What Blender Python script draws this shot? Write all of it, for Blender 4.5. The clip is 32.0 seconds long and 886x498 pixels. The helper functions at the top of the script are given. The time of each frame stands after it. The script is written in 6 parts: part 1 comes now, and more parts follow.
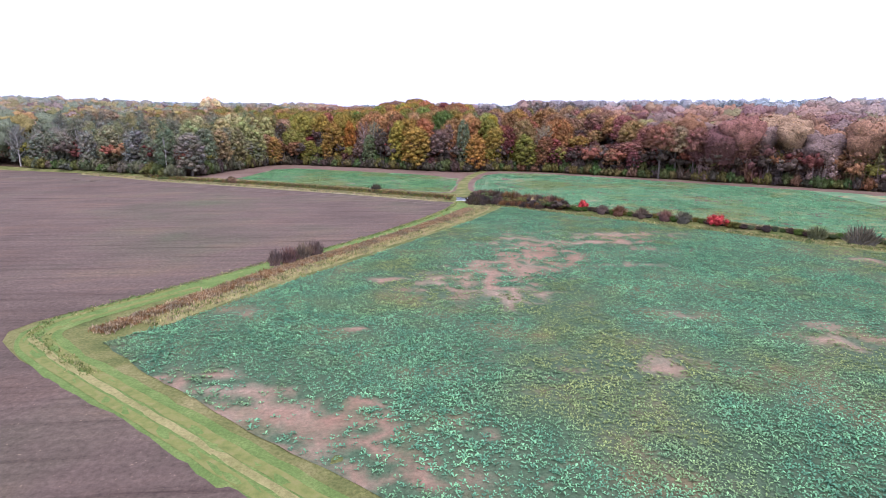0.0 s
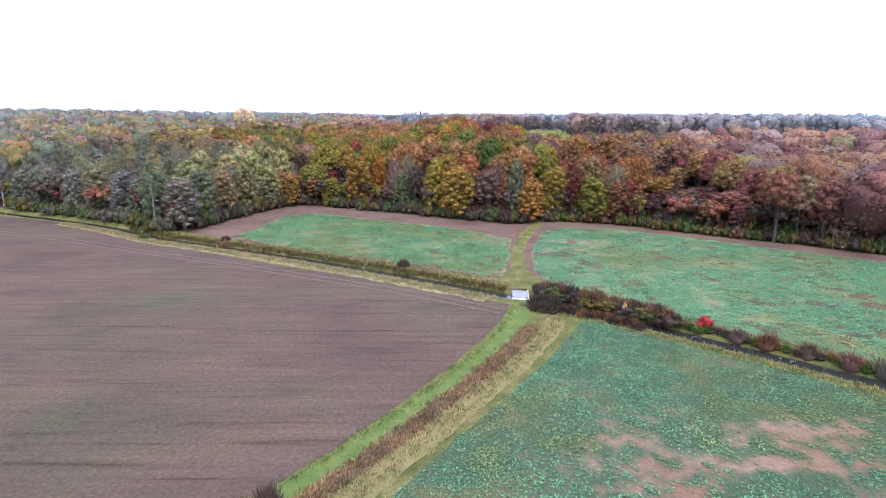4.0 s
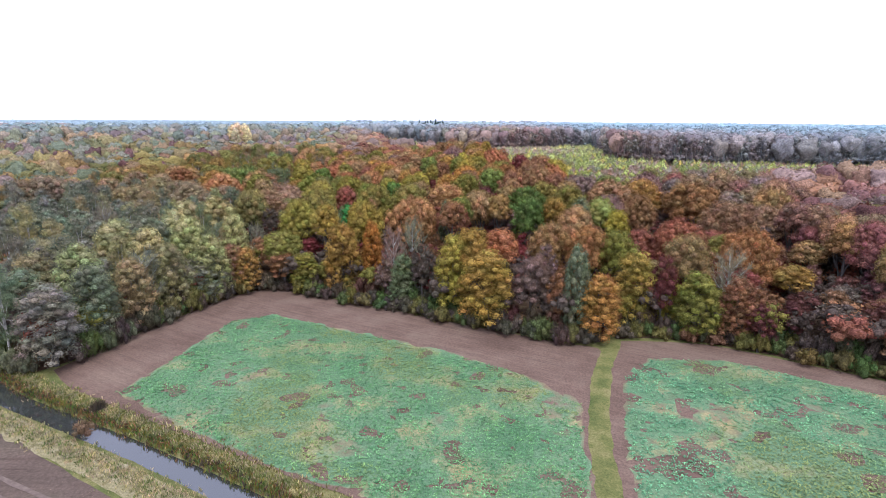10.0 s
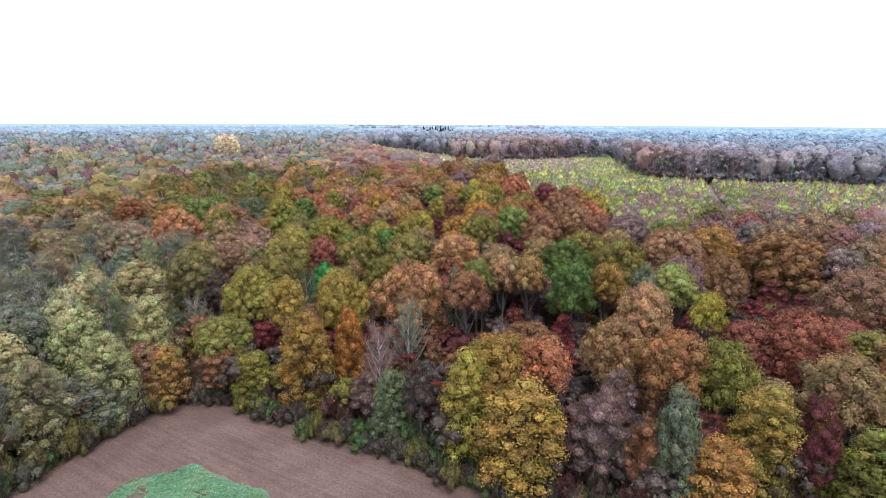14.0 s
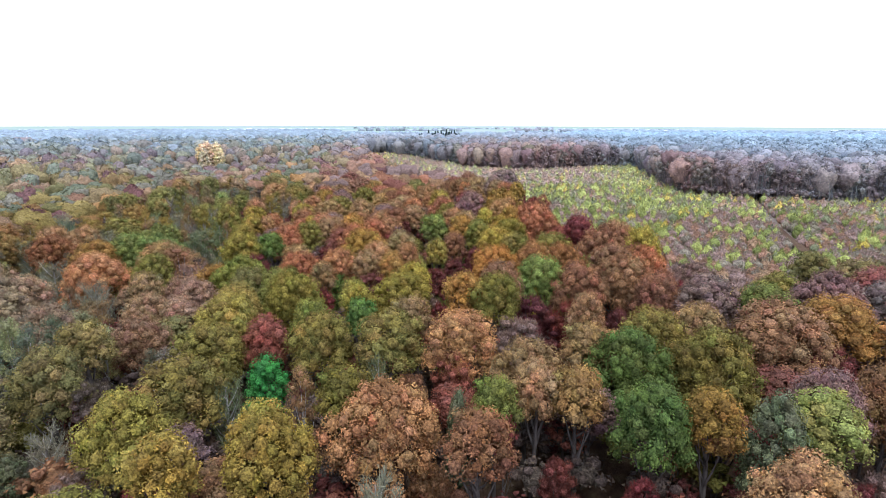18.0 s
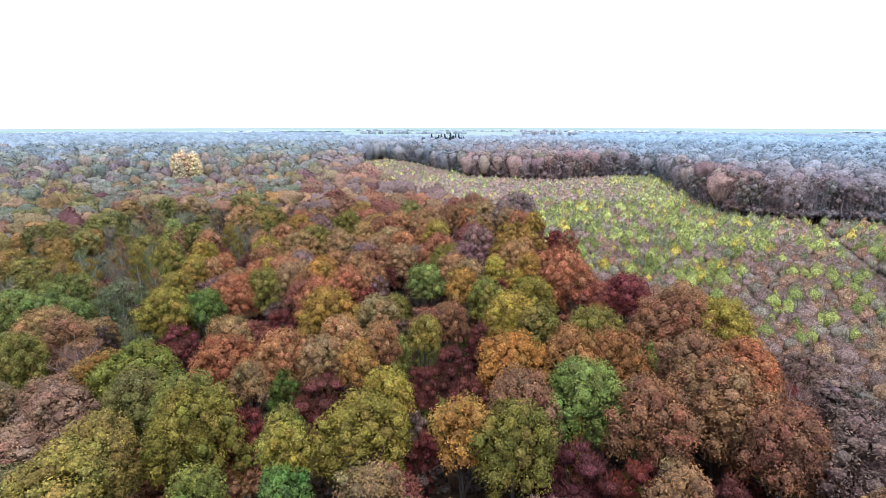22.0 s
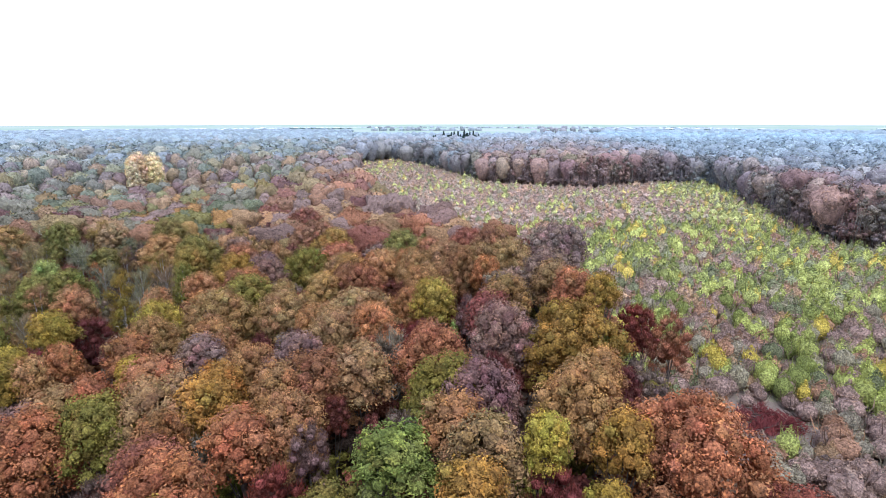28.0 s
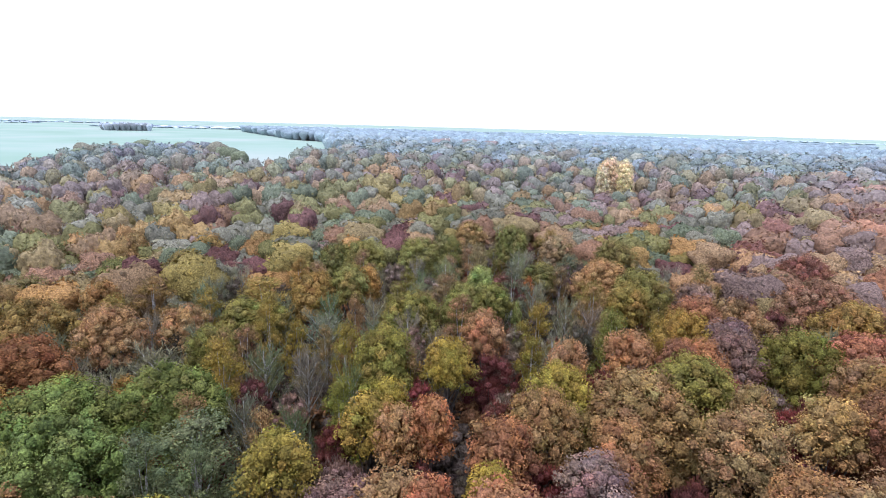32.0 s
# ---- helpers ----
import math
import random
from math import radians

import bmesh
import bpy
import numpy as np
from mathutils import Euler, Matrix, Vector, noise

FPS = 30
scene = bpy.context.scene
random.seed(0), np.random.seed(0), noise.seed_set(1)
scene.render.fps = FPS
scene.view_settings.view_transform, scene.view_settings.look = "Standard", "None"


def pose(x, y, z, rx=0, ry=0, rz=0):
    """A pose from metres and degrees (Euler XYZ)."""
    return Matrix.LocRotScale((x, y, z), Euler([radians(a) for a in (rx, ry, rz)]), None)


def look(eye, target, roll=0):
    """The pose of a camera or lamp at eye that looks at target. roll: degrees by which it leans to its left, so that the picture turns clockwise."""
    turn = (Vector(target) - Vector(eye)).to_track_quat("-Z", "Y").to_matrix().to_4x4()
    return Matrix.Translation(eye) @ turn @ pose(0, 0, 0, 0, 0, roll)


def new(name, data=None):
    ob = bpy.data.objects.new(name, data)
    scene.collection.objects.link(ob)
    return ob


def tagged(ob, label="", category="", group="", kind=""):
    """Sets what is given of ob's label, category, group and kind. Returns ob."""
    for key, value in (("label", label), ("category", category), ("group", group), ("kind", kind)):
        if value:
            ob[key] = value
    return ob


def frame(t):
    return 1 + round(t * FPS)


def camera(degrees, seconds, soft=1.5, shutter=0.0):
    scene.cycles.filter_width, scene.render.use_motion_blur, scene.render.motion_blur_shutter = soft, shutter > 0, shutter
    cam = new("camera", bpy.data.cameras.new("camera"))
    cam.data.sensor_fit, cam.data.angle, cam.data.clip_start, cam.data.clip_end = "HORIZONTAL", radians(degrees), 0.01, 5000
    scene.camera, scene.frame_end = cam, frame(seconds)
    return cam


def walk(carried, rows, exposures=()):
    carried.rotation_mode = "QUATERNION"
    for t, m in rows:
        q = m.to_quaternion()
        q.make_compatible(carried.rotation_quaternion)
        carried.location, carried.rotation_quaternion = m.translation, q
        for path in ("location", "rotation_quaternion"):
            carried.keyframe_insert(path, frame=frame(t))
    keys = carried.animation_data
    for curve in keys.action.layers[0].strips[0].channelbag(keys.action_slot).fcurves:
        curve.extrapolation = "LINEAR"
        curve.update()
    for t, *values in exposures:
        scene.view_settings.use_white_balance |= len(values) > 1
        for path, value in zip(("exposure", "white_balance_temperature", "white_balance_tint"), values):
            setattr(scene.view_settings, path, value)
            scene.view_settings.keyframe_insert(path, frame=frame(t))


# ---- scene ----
import mathutils
import mathutils.geometry

cam = camera(77.9, 32.0, 0.6)
METRES, EYE, TILT, LEAN, TURN = 330.0, 19.3, -13.65, -0.4, 0.0
ROWS = [
    (0.0, 0.0, 0.0, 0.0, -0.0, 0.0, -0.0),
    (0.5, -0.0, 0.0146, 0.0073, 1.0, 0.0, -0.26),
    (1.0, -0.0003, 0.0299, 0.015, 2.22, 0.06, -0.65),
    (1.5, -0.0008, 0.0435, 0.022, 3.06, 0.1, -0.89),
    (2.0, -0.0017, 0.058, 0.0295, 3.48, 0.11, -1.07),
    (2.5, -0.0028, 0.0713, 0.0365, 3.7, 0.12, -1.11),
    (3.0, -0.004, 0.0854, 0.0444, 3.85, 0.1, -1.16),
    (3.5, -0.005, 0.0983, 0.0517, 3.99, 0.08, -1.13),
    (5.5, -0.0097, 0.1504, 0.0789, 4.58, 0.09, -1.17),
    (6.0, -0.0111, 0.1643, 0.0857, 4.68, 0.11, -1.18),
    (6.5, -0.0125, 0.1771, 0.0922, 4.77, 0.12, -1.2),
    (7.0, -0.0139, 0.191, 0.0992, 4.9, 0.1, -1.19),
    (7.5, -0.0153, 0.2041, 0.1053, 4.98, 0.1, -1.2),
    (8.0, -0.0167, 0.2186, 0.1112, 5.1, 0.13, -1.2),
    (8.5, -0.018, 0.2321, 0.1163, 5.17, 0.14, -1.21),
    (9.0, -0.0192, 0.2469, 0.1217, 5.36, 0.13, -1.21),
    (9.5, -0.0209, 0.2608, 0.127, 5.56, 0.16, -1.24),
    (10.0, -0.0225, 0.2759, 0.133, 5.76, 0.19, -1.32),
    (10.5, -0.0243, 0.2899, 0.1386, 5.84, 0.25, -1.35),
    (11.0, -0.0263, 0.305, 0.1445, 5.91, 0.32, -1.37),
    (11.5, -0.0282, 0.3191, 0.1499, 5.94, 0.31, -1.38),
    (12.0, -0.0301, 0.3348, 0.156, 6.01, 0.32, -1.45),
    (12.5, -0.0321, 0.3497, 0.1616, 6.07, 0.34, -1.44),
    (13.0, -0.0342, 0.3659, 0.1679, 6.11, 0.39, -1.43),
    (13.5, -0.0363, 0.3808, 0.1738, 6.18, 0.41, -1.44),
    (14.0, -0.038, 0.3968, 0.1801, 6.28, 0.43, -1.37),
    (14.5, -0.04, 0.4113, 0.1857, 6.32, 0.44, -1.37),
    (16.5, -0.0456, 0.4713, 0.2064, 6.5, 0.48, -1.28),
    (17.0, -0.0466, 0.4867, 0.2105, 6.69, 0.49, -1.31),
    (17.5, -0.0477, 0.5014, 0.2146, 6.88, 0.51, -1.35),
    (18.0, -0.049, 0.5177, 0.2194, 6.96, 0.52, -1.39),
    (18.5, -0.0502, 0.5328, 0.2242, 7.04, 0.56, -1.4),
    (19.0, -0.0514, 0.5485, 0.2295, 7.1, 0.56, -1.41),
    (19.5, -0.0526, 0.5628, 0.2343, 7.12, 0.58, -1.44),
    (20.0, -0.0538, 0.5782, 0.2398, 7.21, 0.58, -1.43),
    (20.5, -0.0549, 0.5922, 0.2449, 7.27, 0.6, -1.41),
    (21.0, -0.0561, 0.6073, 0.2496, 7.36, 0.63, -1.4),
    (21.5, -0.057, 0.621, 0.2535, 7.39, 0.64, -1.39),
    (22.0, -0.058, 0.6356, 0.2578, 7.5, 0.63, -1.42),
    (22.5, -0.0591, 0.6493, 0.2616, 7.73, 0.6, -1.48),
    (23.0, -0.0605, 0.6644, 0.2654, 7.92, 0.56, -1.53),
    (23.5, -0.0619, 0.6786, 0.2687, 8.02, 0.54, -1.54),
    (24.0, -0.0634, 0.6941, 0.2721, 8.12, 0.49, -1.53),
    (24.5, -0.065, 0.7085, 0.2754, 8.13, 0.45, -1.54),
    (26.5, -0.0711, 0.7698, 0.2898, 8.46, 0.29, -1.6),
    (27.0, -0.0726, 0.7863, 0.2936, 8.57, 0.3, -1.63),
    (27.5, -0.074, 0.8016, 0.2972, 8.66, 0.27, -1.62),
    (28.0, -0.0762, 0.8185, 0.301, 8.99, 0.25, -1.72),
    (28.5, -0.0799, 0.8352, 0.3039, 17.34, 0.02, -4.05),
    (29.0, -0.0845, 0.8543, 0.307, 39.42, -2.17, -9.55),
    (29.5, -0.0891, 0.8687, 0.3103, 45.43, -3.13, -10.71),
    (30.0, -0.0969, 0.8806, 0.313, 48.22, -3.63, -11.34),
    (30.5, -0.1055, 0.8908, 0.315, 52.83, -4.45, -12.2),
    (31.0, -0.1153, 0.9004, 0.3173, 54.53, -4.83, -12.48),
    (31.5, -0.1249, 0.9082, 0.3192, 54.75, -4.87, -12.55),
    (32.0, -0.1358, 0.9163, 0.3209, 54.97, -4.87, -12.55),
]
walk(cam, [(t, pose(0, 0, EYE, TILT, LEAN, TURN) @ pose(METRES * x, METRES * y, METRES * z, 90 + pitch, roll, yaw)) for t, x, y, z, yaw, pitch, roll in ROWS],
     [(0.0, 0.38, 5750, 20), (3.5, 0.34, 5750, 17), (7.0, 0.27, 5800, 12), (13.0, 0.25, 5800, 12), (32.0, 0.25, 5800, 12)])


# ---- world and light: a bright overcast November day ----
world = bpy.data.worlds.new("overcast_sky")
scene.world = world
world.use_nodes = True
wn, wl = world.node_tree.nodes, world.node_tree.links
sky = wn.new("ShaderNodeTexSky")
sky.sky_type, sky.sun_disc = "NISHITA", False
sky.sun_elevation, sky.sun_rotation = radians(38), radians(150)
sky.air_density, sky.dust_density = 1.0, 4.0
sky_gain = wn.new("ShaderNodeVectorMath")
sky_gain.operation = "SCALE"
sky_gain.inputs["Scale"].default_value = 0.10
cloud = wn.new("ShaderNodeMix")
cloud.data_type = "RGBA"
cloud.inputs["Factor"].default_value = 0.85
cloud.inputs[7].default_value = (1.42, 1.42, 1.76, 1)
wl.new(sky.outputs[0], sky_gain.inputs[0])
wl.new(sky_gain.outputs[0], cloud.inputs[6])
wl.new(cloud.outputs[2], wn["Background"].inputs["Color"])
wn["Background"].inputs["Strength"].default_value = 0.84

sun = new("sun", bpy.data.lights.new("sun", "SUN"))
sun.data.energy, sun.data.angle, sun.data.color = 2.2, radians(30), (1.0, 0.96, 0.9)
sun.matrix_world = look((0, 0, 300), (-45, 130, 20))


# ---- materials ----
def rgba(c):
    return (c[0], c[1], c[2], 1.0)


class Shade:
    """A small builder for node materials."""

    def __init__(self, name, rough=0.8, spec=0.2):
        self.m = bpy.data.materials.new(name)
        self.m.use_nodes = True
        self.n, self.l = self.m.node_tree.nodes, self.m.node_tree.links
        self.b = self.n["Principled BSDF"]
        self.b.inputs["Roughness"].default_value = rough
        self.b.inputs["Specular IOR Level"].default_value = spec
        self.pos = self.n.new("ShaderNodeNewGeometry").outputs["Position"]

    def scaled(self, sx, sy, sz=1.0, turn=0.0):
        mp = self.n.new("ShaderNodeMapping")
        mp.vector_type = "TEXTURE"
        mp.inputs["Scale"].default_value = (sx, sy, sz)
        mp.inputs["Rotation"].default_value = (0, 0, radians(turn))
        self.l.new(self.pos, mp.inputs["Vector"])
        return mp.outputs[0]

    def noise(self, scale, detail=4.0, rough=0.55, at=None):
        t = self.n.new("ShaderNodeTexNoise")
        t.inputs["Scale"].default_value, t.inputs["Detail"].default_value, t.inputs["Roughness"].default_value = scale, detail, rough
        self.l.new(at if at is not None else self.pos, t.inputs["Vector"])
        return t.outputs["Fac"]

    def ramp(self, fac, stops):
        r = self.n.new("ShaderNodeValToRGB")
        e = r.color_ramp.elements
        while len(e) < len(stops):
            e.new(0.5)
        for k, (p, c) in enumerate(stops):
            e[k].position, e[k].color = p, rgba(c) if hasattr(c, "__len__") else (c, c, c, 1)
        self.l.new(fac, r.inputs[0])
        return r.outputs[0]

    def mix(self, fac, a, b, mode="MIX"):
        x = self.n.new("ShaderNodeMix")
        x.data_type, x.blend_type = "RGBA", mode
        for sock, v in ((x.inputs["Factor"], fac), (x.inputs[6], a), (x.inputs[7], b)):
            if hasattr(v, "links"):
                self.l.new(v, sock)
            elif hasattr(v, "__len__"):
                sock.default_value = rgba(v)
            else:
                sock.default_value = v
        return x.outputs[2]

    def colour(self, sock):
        self.l.new(sock, self.b.inputs["Base Color"])
        return self

    def bump(self, fac, depth, strength=1.0):
        b = self.n.new("ShaderNodeBump")
        b.inputs["Distance"].default_value, b.inputs["Strength"].default_value = depth, strength
        self.l.new(fac, b.inputs["Height"])
        self.l.new(b.outputs[0], self.b.inputs["Normal"])
        return self


def leaf_base(s, from_attribute):
    """The colour of leaves: that of each clump, times the tree's own where it has one."""
    a = s.n.new("ShaderNodeAttribute")
    a.attribute_name = "leaf_tint"
    return a.outputs["Color"] if from_attribute else s.mix(1.0, s.n.new("ShaderNodeObjectInfo").outputs["Color"], a.outputs["Color"], "MULTIPLY")


def foliage_material(name, from_attribute, low=0.5, high=1.12):
    """Leaves: the colour comes from the tree, each leaf clump differs a little."""
    s = Shade(name, 0.8, 0.05)
    base = leaf_base(s, from_attribute)
    g = s.n.new("ShaderNodeNewGeometry")
    dark = s.mix(1.0, base, (low, low, low * 1.05), "MULTIPLY")
    light = s.mix(1.0, base, (high, high * 0.98, high * 0.9), "MULTIPLY")
    c = s.mix(g.outputs["Random Per Island"], dark, light)
    big = s.ramp(s.noise(0.5, 3), [(0.34, (0.7, 0.76, 0.78)), (0.66, (1.26, 1.18, 1.04))])
    s.colour(s.mix(1.0, c, big, "MULTIPLY"))
    s.b.inputs["Subsurface Weight"].default_value = 0.0
    return s.m


LEAF = foliage_material("autumn_leaves", False)
LEAF_FAR = foliage_material("far_leaves", True)
LEAF_CROP = foliage_material("crop_leaves", True, 0.66, 1.34)
# the last leaf material imitates haze by its lower contrast
LEAF_HAZY = foliage_material("hazy_far_leaves", True, 0.72, 1.12)


def inner_material(name, from_attribute, contrast=1.0, scale=3.2):
    """The deeper leaves of a crown, seen between the outer clumps."""
    s = Shade(name, 0.85, 0.1)
    base = leaf_base(s, from_attribute)
    leaves = s.noise(scale, 5, 0.7)
    grain = s.ramp(leaves, [(0.34, [1.05 + (v - 1.05) * contrast for v in (0.32, 0.3, 0.3)]), (0.5, (1.0, 0.98, 0.96)), (0.66, [1.05 + (v - 1.05) * contrast for v in (1.8, 1.76, 1.66)])])
    return s.colour(s.mix(1.0, base, grain, "MULTIPLY")).bump(leaves, 0.5).m


# the third has its grain contrast lowered to imitate haze
INNER, INNER_FAR, INNER_HAZY = inner_material("inner_leaves", False), inner_material("far_inner_leaves", True), inner_material("hazy_inner_leaves", True, 0.6, 1.0)

s = Shade("bark", 0.9, 0.1)
BARK = s.colour(s.ramp(s.noise(2.0, 5, at=s.scaled(1, 1, 6)), [(0.3, (0.05, 0.045, 0.04)), (0.7, (0.17, 0.15, 0.13))])).bump(s.noise(5.0), 0.05).m
s = Shade("pale_bark", 0.8, 0.1)
PALE_BARK = s.colour(s.ramp(s.noise(2.5, 4), [(0.35, (0.2, 0.19, 0.17)), (0.6, (0.5, 0.48, 0.44))])).m

s = Shade("rough_grass", 0.9, 0.1)
tone = s.ramp(s.noise(0.25, 5, 0.6), [(0.3, (0.095, 0.125, 0.038)), (0.5, (0.18, 0.185, 0.064)), (0.7, (0.28, 0.25, 0.11))])
fine = s.ramp(s.noise(4.0, 6, 0.7), [(0.3, (0.6, 0.62, 0.55)), (0.7, (1.25, 1.2, 1.2))])
GRASS = s.colour(s.mix(1.0, tone, fine, "MULTIPLY")).bump(s.noise(3.0, 6, 0.7), 0.25).m

s = Shade("mown_track_grass", 0.9, 0.1)
tone = s.ramp(s.noise(0.5, 5, 0.6), [(0.3, (0.11, 0.175, 0.045)), (0.6, (0.165, 0.225, 0.065)), (0.8, (0.25, 0.25, 0.095))])
fine = s.ramp(s.noise(6.0, 5, 0.7), [(0.3, (0.65, 0.65, 0.6)), (0.7, (1.2, 1.2, 1.2))])
TRACK_GRASS = s.colour(s.mix(1.0, tone, fine, "MULTIPLY")).bump(s.noise(5.0, 5, 0.7), 0.12).m

s = Shade("worn_rut", 0.9, 0.1)
RUT = s.colour(s.ramp(s.noise(1.2, 6, 0.65), [(0.3, (0.12, 0.145, 0.04)), (0.5, (0.175, 0.185, 0.055)), (0.7, (0.23, 0.2, 0.08))])).bump(s.noise(6.0), 0.08).m

s = Shade("tilled_soil", 0.95, 0.1)
streak = s.noise(1.0, 6, 0.65, at=s.scaled(24, 1.1, 1, 5))
broad = s.ramp(s.noise(0.03, 4, 0.6), [(0.3, (0.098, 0.071, 0.056)), (0.48, (0.138, 0.1, 0.079)), (0.6, (0.128, 0.104, 0.074)), (0.72, (0.108, 0.113, 0.066))])
lines = s.ramp(streak, [(0.3, (0.55, 0.53, 0.53)), (0.42, (0.9, 0.9, 0.9)), (0.55, (1.0, 1.0, 1.0)), (0.75, (1.16, 1.14, 1.1))])
stain = s.ramp(s.noise(0.09, 6, 0.7, at=s.scaled(2.2, 1, 1, 20)), [(0.32, (0.78, 0.82, 0.8)), (0.5, (1.0, 1.0, 1.0)), (0.68, (1.18, 1.1, 1.02))])
lines = s.mix(1.0, lines, stain, "MULTIPLY")
clods = s.ramp(s.noise(2.2, 7, 0.8), [(0.3, (0.6, 0.6, 0.6)), (0.7, (1.38, 1.36, 1.34))])
specks = s.ramp(s.noise(5.0, 2, 0.5), [(0.70, (1, 1, 1)), (0.76, (2.2, 2.1, 1.9))])
c = s.mix(1.0, s.mix(1.0, broad, lines, "MULTIPLY"), clods, "MULTIPLY")
TILLED = s.colour(s.mix(1.0, c, specks, "MULTIPLY")).bump(s.noise(5.0, 8, 0.8), 0.1).m

def crop_material(name, gain, soft, soil_gain=1.0, cool=1.0):
    """Soil under rapeseed: bare where little came up, weeds and leaf shade elsewhere."""
    s = Shade(name, 0.95, 0.1)
    broad = s.ramp(s.noise(0.1, 5, 0.65), [(0.3, (0.32, 0.17, 0.115)), (0.5, (0.43, 0.26, 0.185)), (0.7, (0.52, 0.385, 0.285))])
    clods = s.ramp(s.noise(3.0, 6, 0.75), [(0.3, (0.65, 0.65, 0.65)), (0.7, (1.3, 1.28, 1.25))])
    soil = s.mix(1.0, s.mix(1.0, broad, clods, "MULTIPLY"), (soil_gain, soil_gain, soil_gain), "MULTIPLY")
    weeds = s.ramp(s.noise(0.12, 5, 0.65), [(0.33, (0.10, 0.21, 0.095)), (0.52, (0.15, 0.25, 0.12)), (0.66, (0.33, 0.29, 0.13))])
    weeds = s.mix(1.0, weeds, (gain, gain, gain * cool), "MULTIPLY")
    weeds = s.mix(1.0, weeds, s.ramp(s.noise(3.4, 4, 0.8), [(0.3, (0.55, 0.6, 0.6)), (0.7, (1.35, 1.3, 1.3))]), "MULTIPLY")
    at = s.n.new("ShaderNodeAttribute")
    at.attribute_name = "leaf_tint"
    sow = s.mix(0.5, s.noise(2.4, 5, 0.8), s.noise(0.5, 4, 0.7))
    sow = s.mix(0.3, sow, s.noise(1.0, 4, 0.6, at=s.scaled(0.9, 14, 1, -6)))
    grown = s.ramp(s.mix(1.0, at.outputs["Color"], sow, "ADD"), [(0.88 - soft, 0.0), (0.88 + soft, 0.94)])
    return s.colour(s.mix(grown, soil, weeds)).bump(s.noise(3.0, 6, 0.75), 0.15).m


# the near gain darkens the weeds to paint in shade between plants
CROP_SOIL, CROP_FAR = crop_material("crop_soil", 0.52, 0.55, 0.8, 1.15), crop_material("crop_soil_far", 1.05, 0.6, 0.52, 1.1)

s = Shade("headland_soil", 0.95, 0.1)
broad = s.ramp(s.noise(0.1, 5, 0.65), [(0.3, (0.132, 0.086, 0.066)), (0.52, (0.182, 0.123, 0.095)), (0.7, (0.215, 0.155, 0.118))])
clods = s.ramp(s.noise(3.0, 6, 0.75), [(0.3, (0.65, 0.65, 0.65)), (0.7, (1.3, 1.28, 1.25))])
marks = s.ramp(s.noise(1.0, 5, 0.65, at=s.scaled(16, 0.8, 1, -24)), [(0.3, (0.8, 0.8, 0.8)), (0.7, (1.16, 1.15, 1.12))])
HEADLAND = s.colour(s.mix(1.0, s.mix(1.0, broad, marks, "MULTIPLY"), clods, "MULTIPLY")).bump(s.noise(3.0, 6, 0.75), 0.15).m

s = Shade("leaf_litter", 0.95, 0.05)
FLOOR = s.colour(s.ramp(s.noise(0.6, 8, 0.75), [(0.3, (0.05, 0.035, 0.025)), (0.5, (0.11, 0.07, 0.045)), (0.7, (0.16, 0.13, 0.07))])).bump(s.noise(3.0, 6, 0.75), 0.2).m

s = Shade("stream_water", 0.03, 0.9)
s.b.inputs["Base Color"].default_value = (0.035, 0.038, 0.034, 1)
s.b.inputs["IOR"].default_value = 1.8
WATER = s.bump(s.noise(1.6, 3), 0.006).m
s = Shade("wet_concrete", 0.08, 0.5)
WET = s.colour(s.ramp(s.noise(0.8, 5), [(0.3, (0.2, 0.22, 0.24)), (0.7, (0.33, 0.35, 0.38))])).m
s = Shade("concrete", 0.8, 0.3)
CONCRETE = s.colour(s.ramp(s.noise(3.0, 5), [(0.3, (0.4, 0.4, 0.4)), (0.7, (0.65, 0.65, 0.63))])).m
# distance haze is put into this ground as a pale base colour
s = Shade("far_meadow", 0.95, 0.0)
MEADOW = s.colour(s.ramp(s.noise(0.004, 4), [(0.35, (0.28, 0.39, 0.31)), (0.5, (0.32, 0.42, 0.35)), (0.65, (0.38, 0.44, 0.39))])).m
s = Shade("plaster", 0.9, 0.1)
PLASTER = s.colour(s.ramp(s.noise(0.6, 4), [(0.3, (0.65, 0.62, 0.57)), (0.7, (0.8, 0.78, 0.74))])).m
s = Shade("roof_tiles", 0.9, 0.1)
TILES = s.colour(s.ramp(s.noise(1.5, 4), [(0.3, (0.2, 0.17, 0.16)), (0.7, (0.34, 0.28, 0.26))])).m

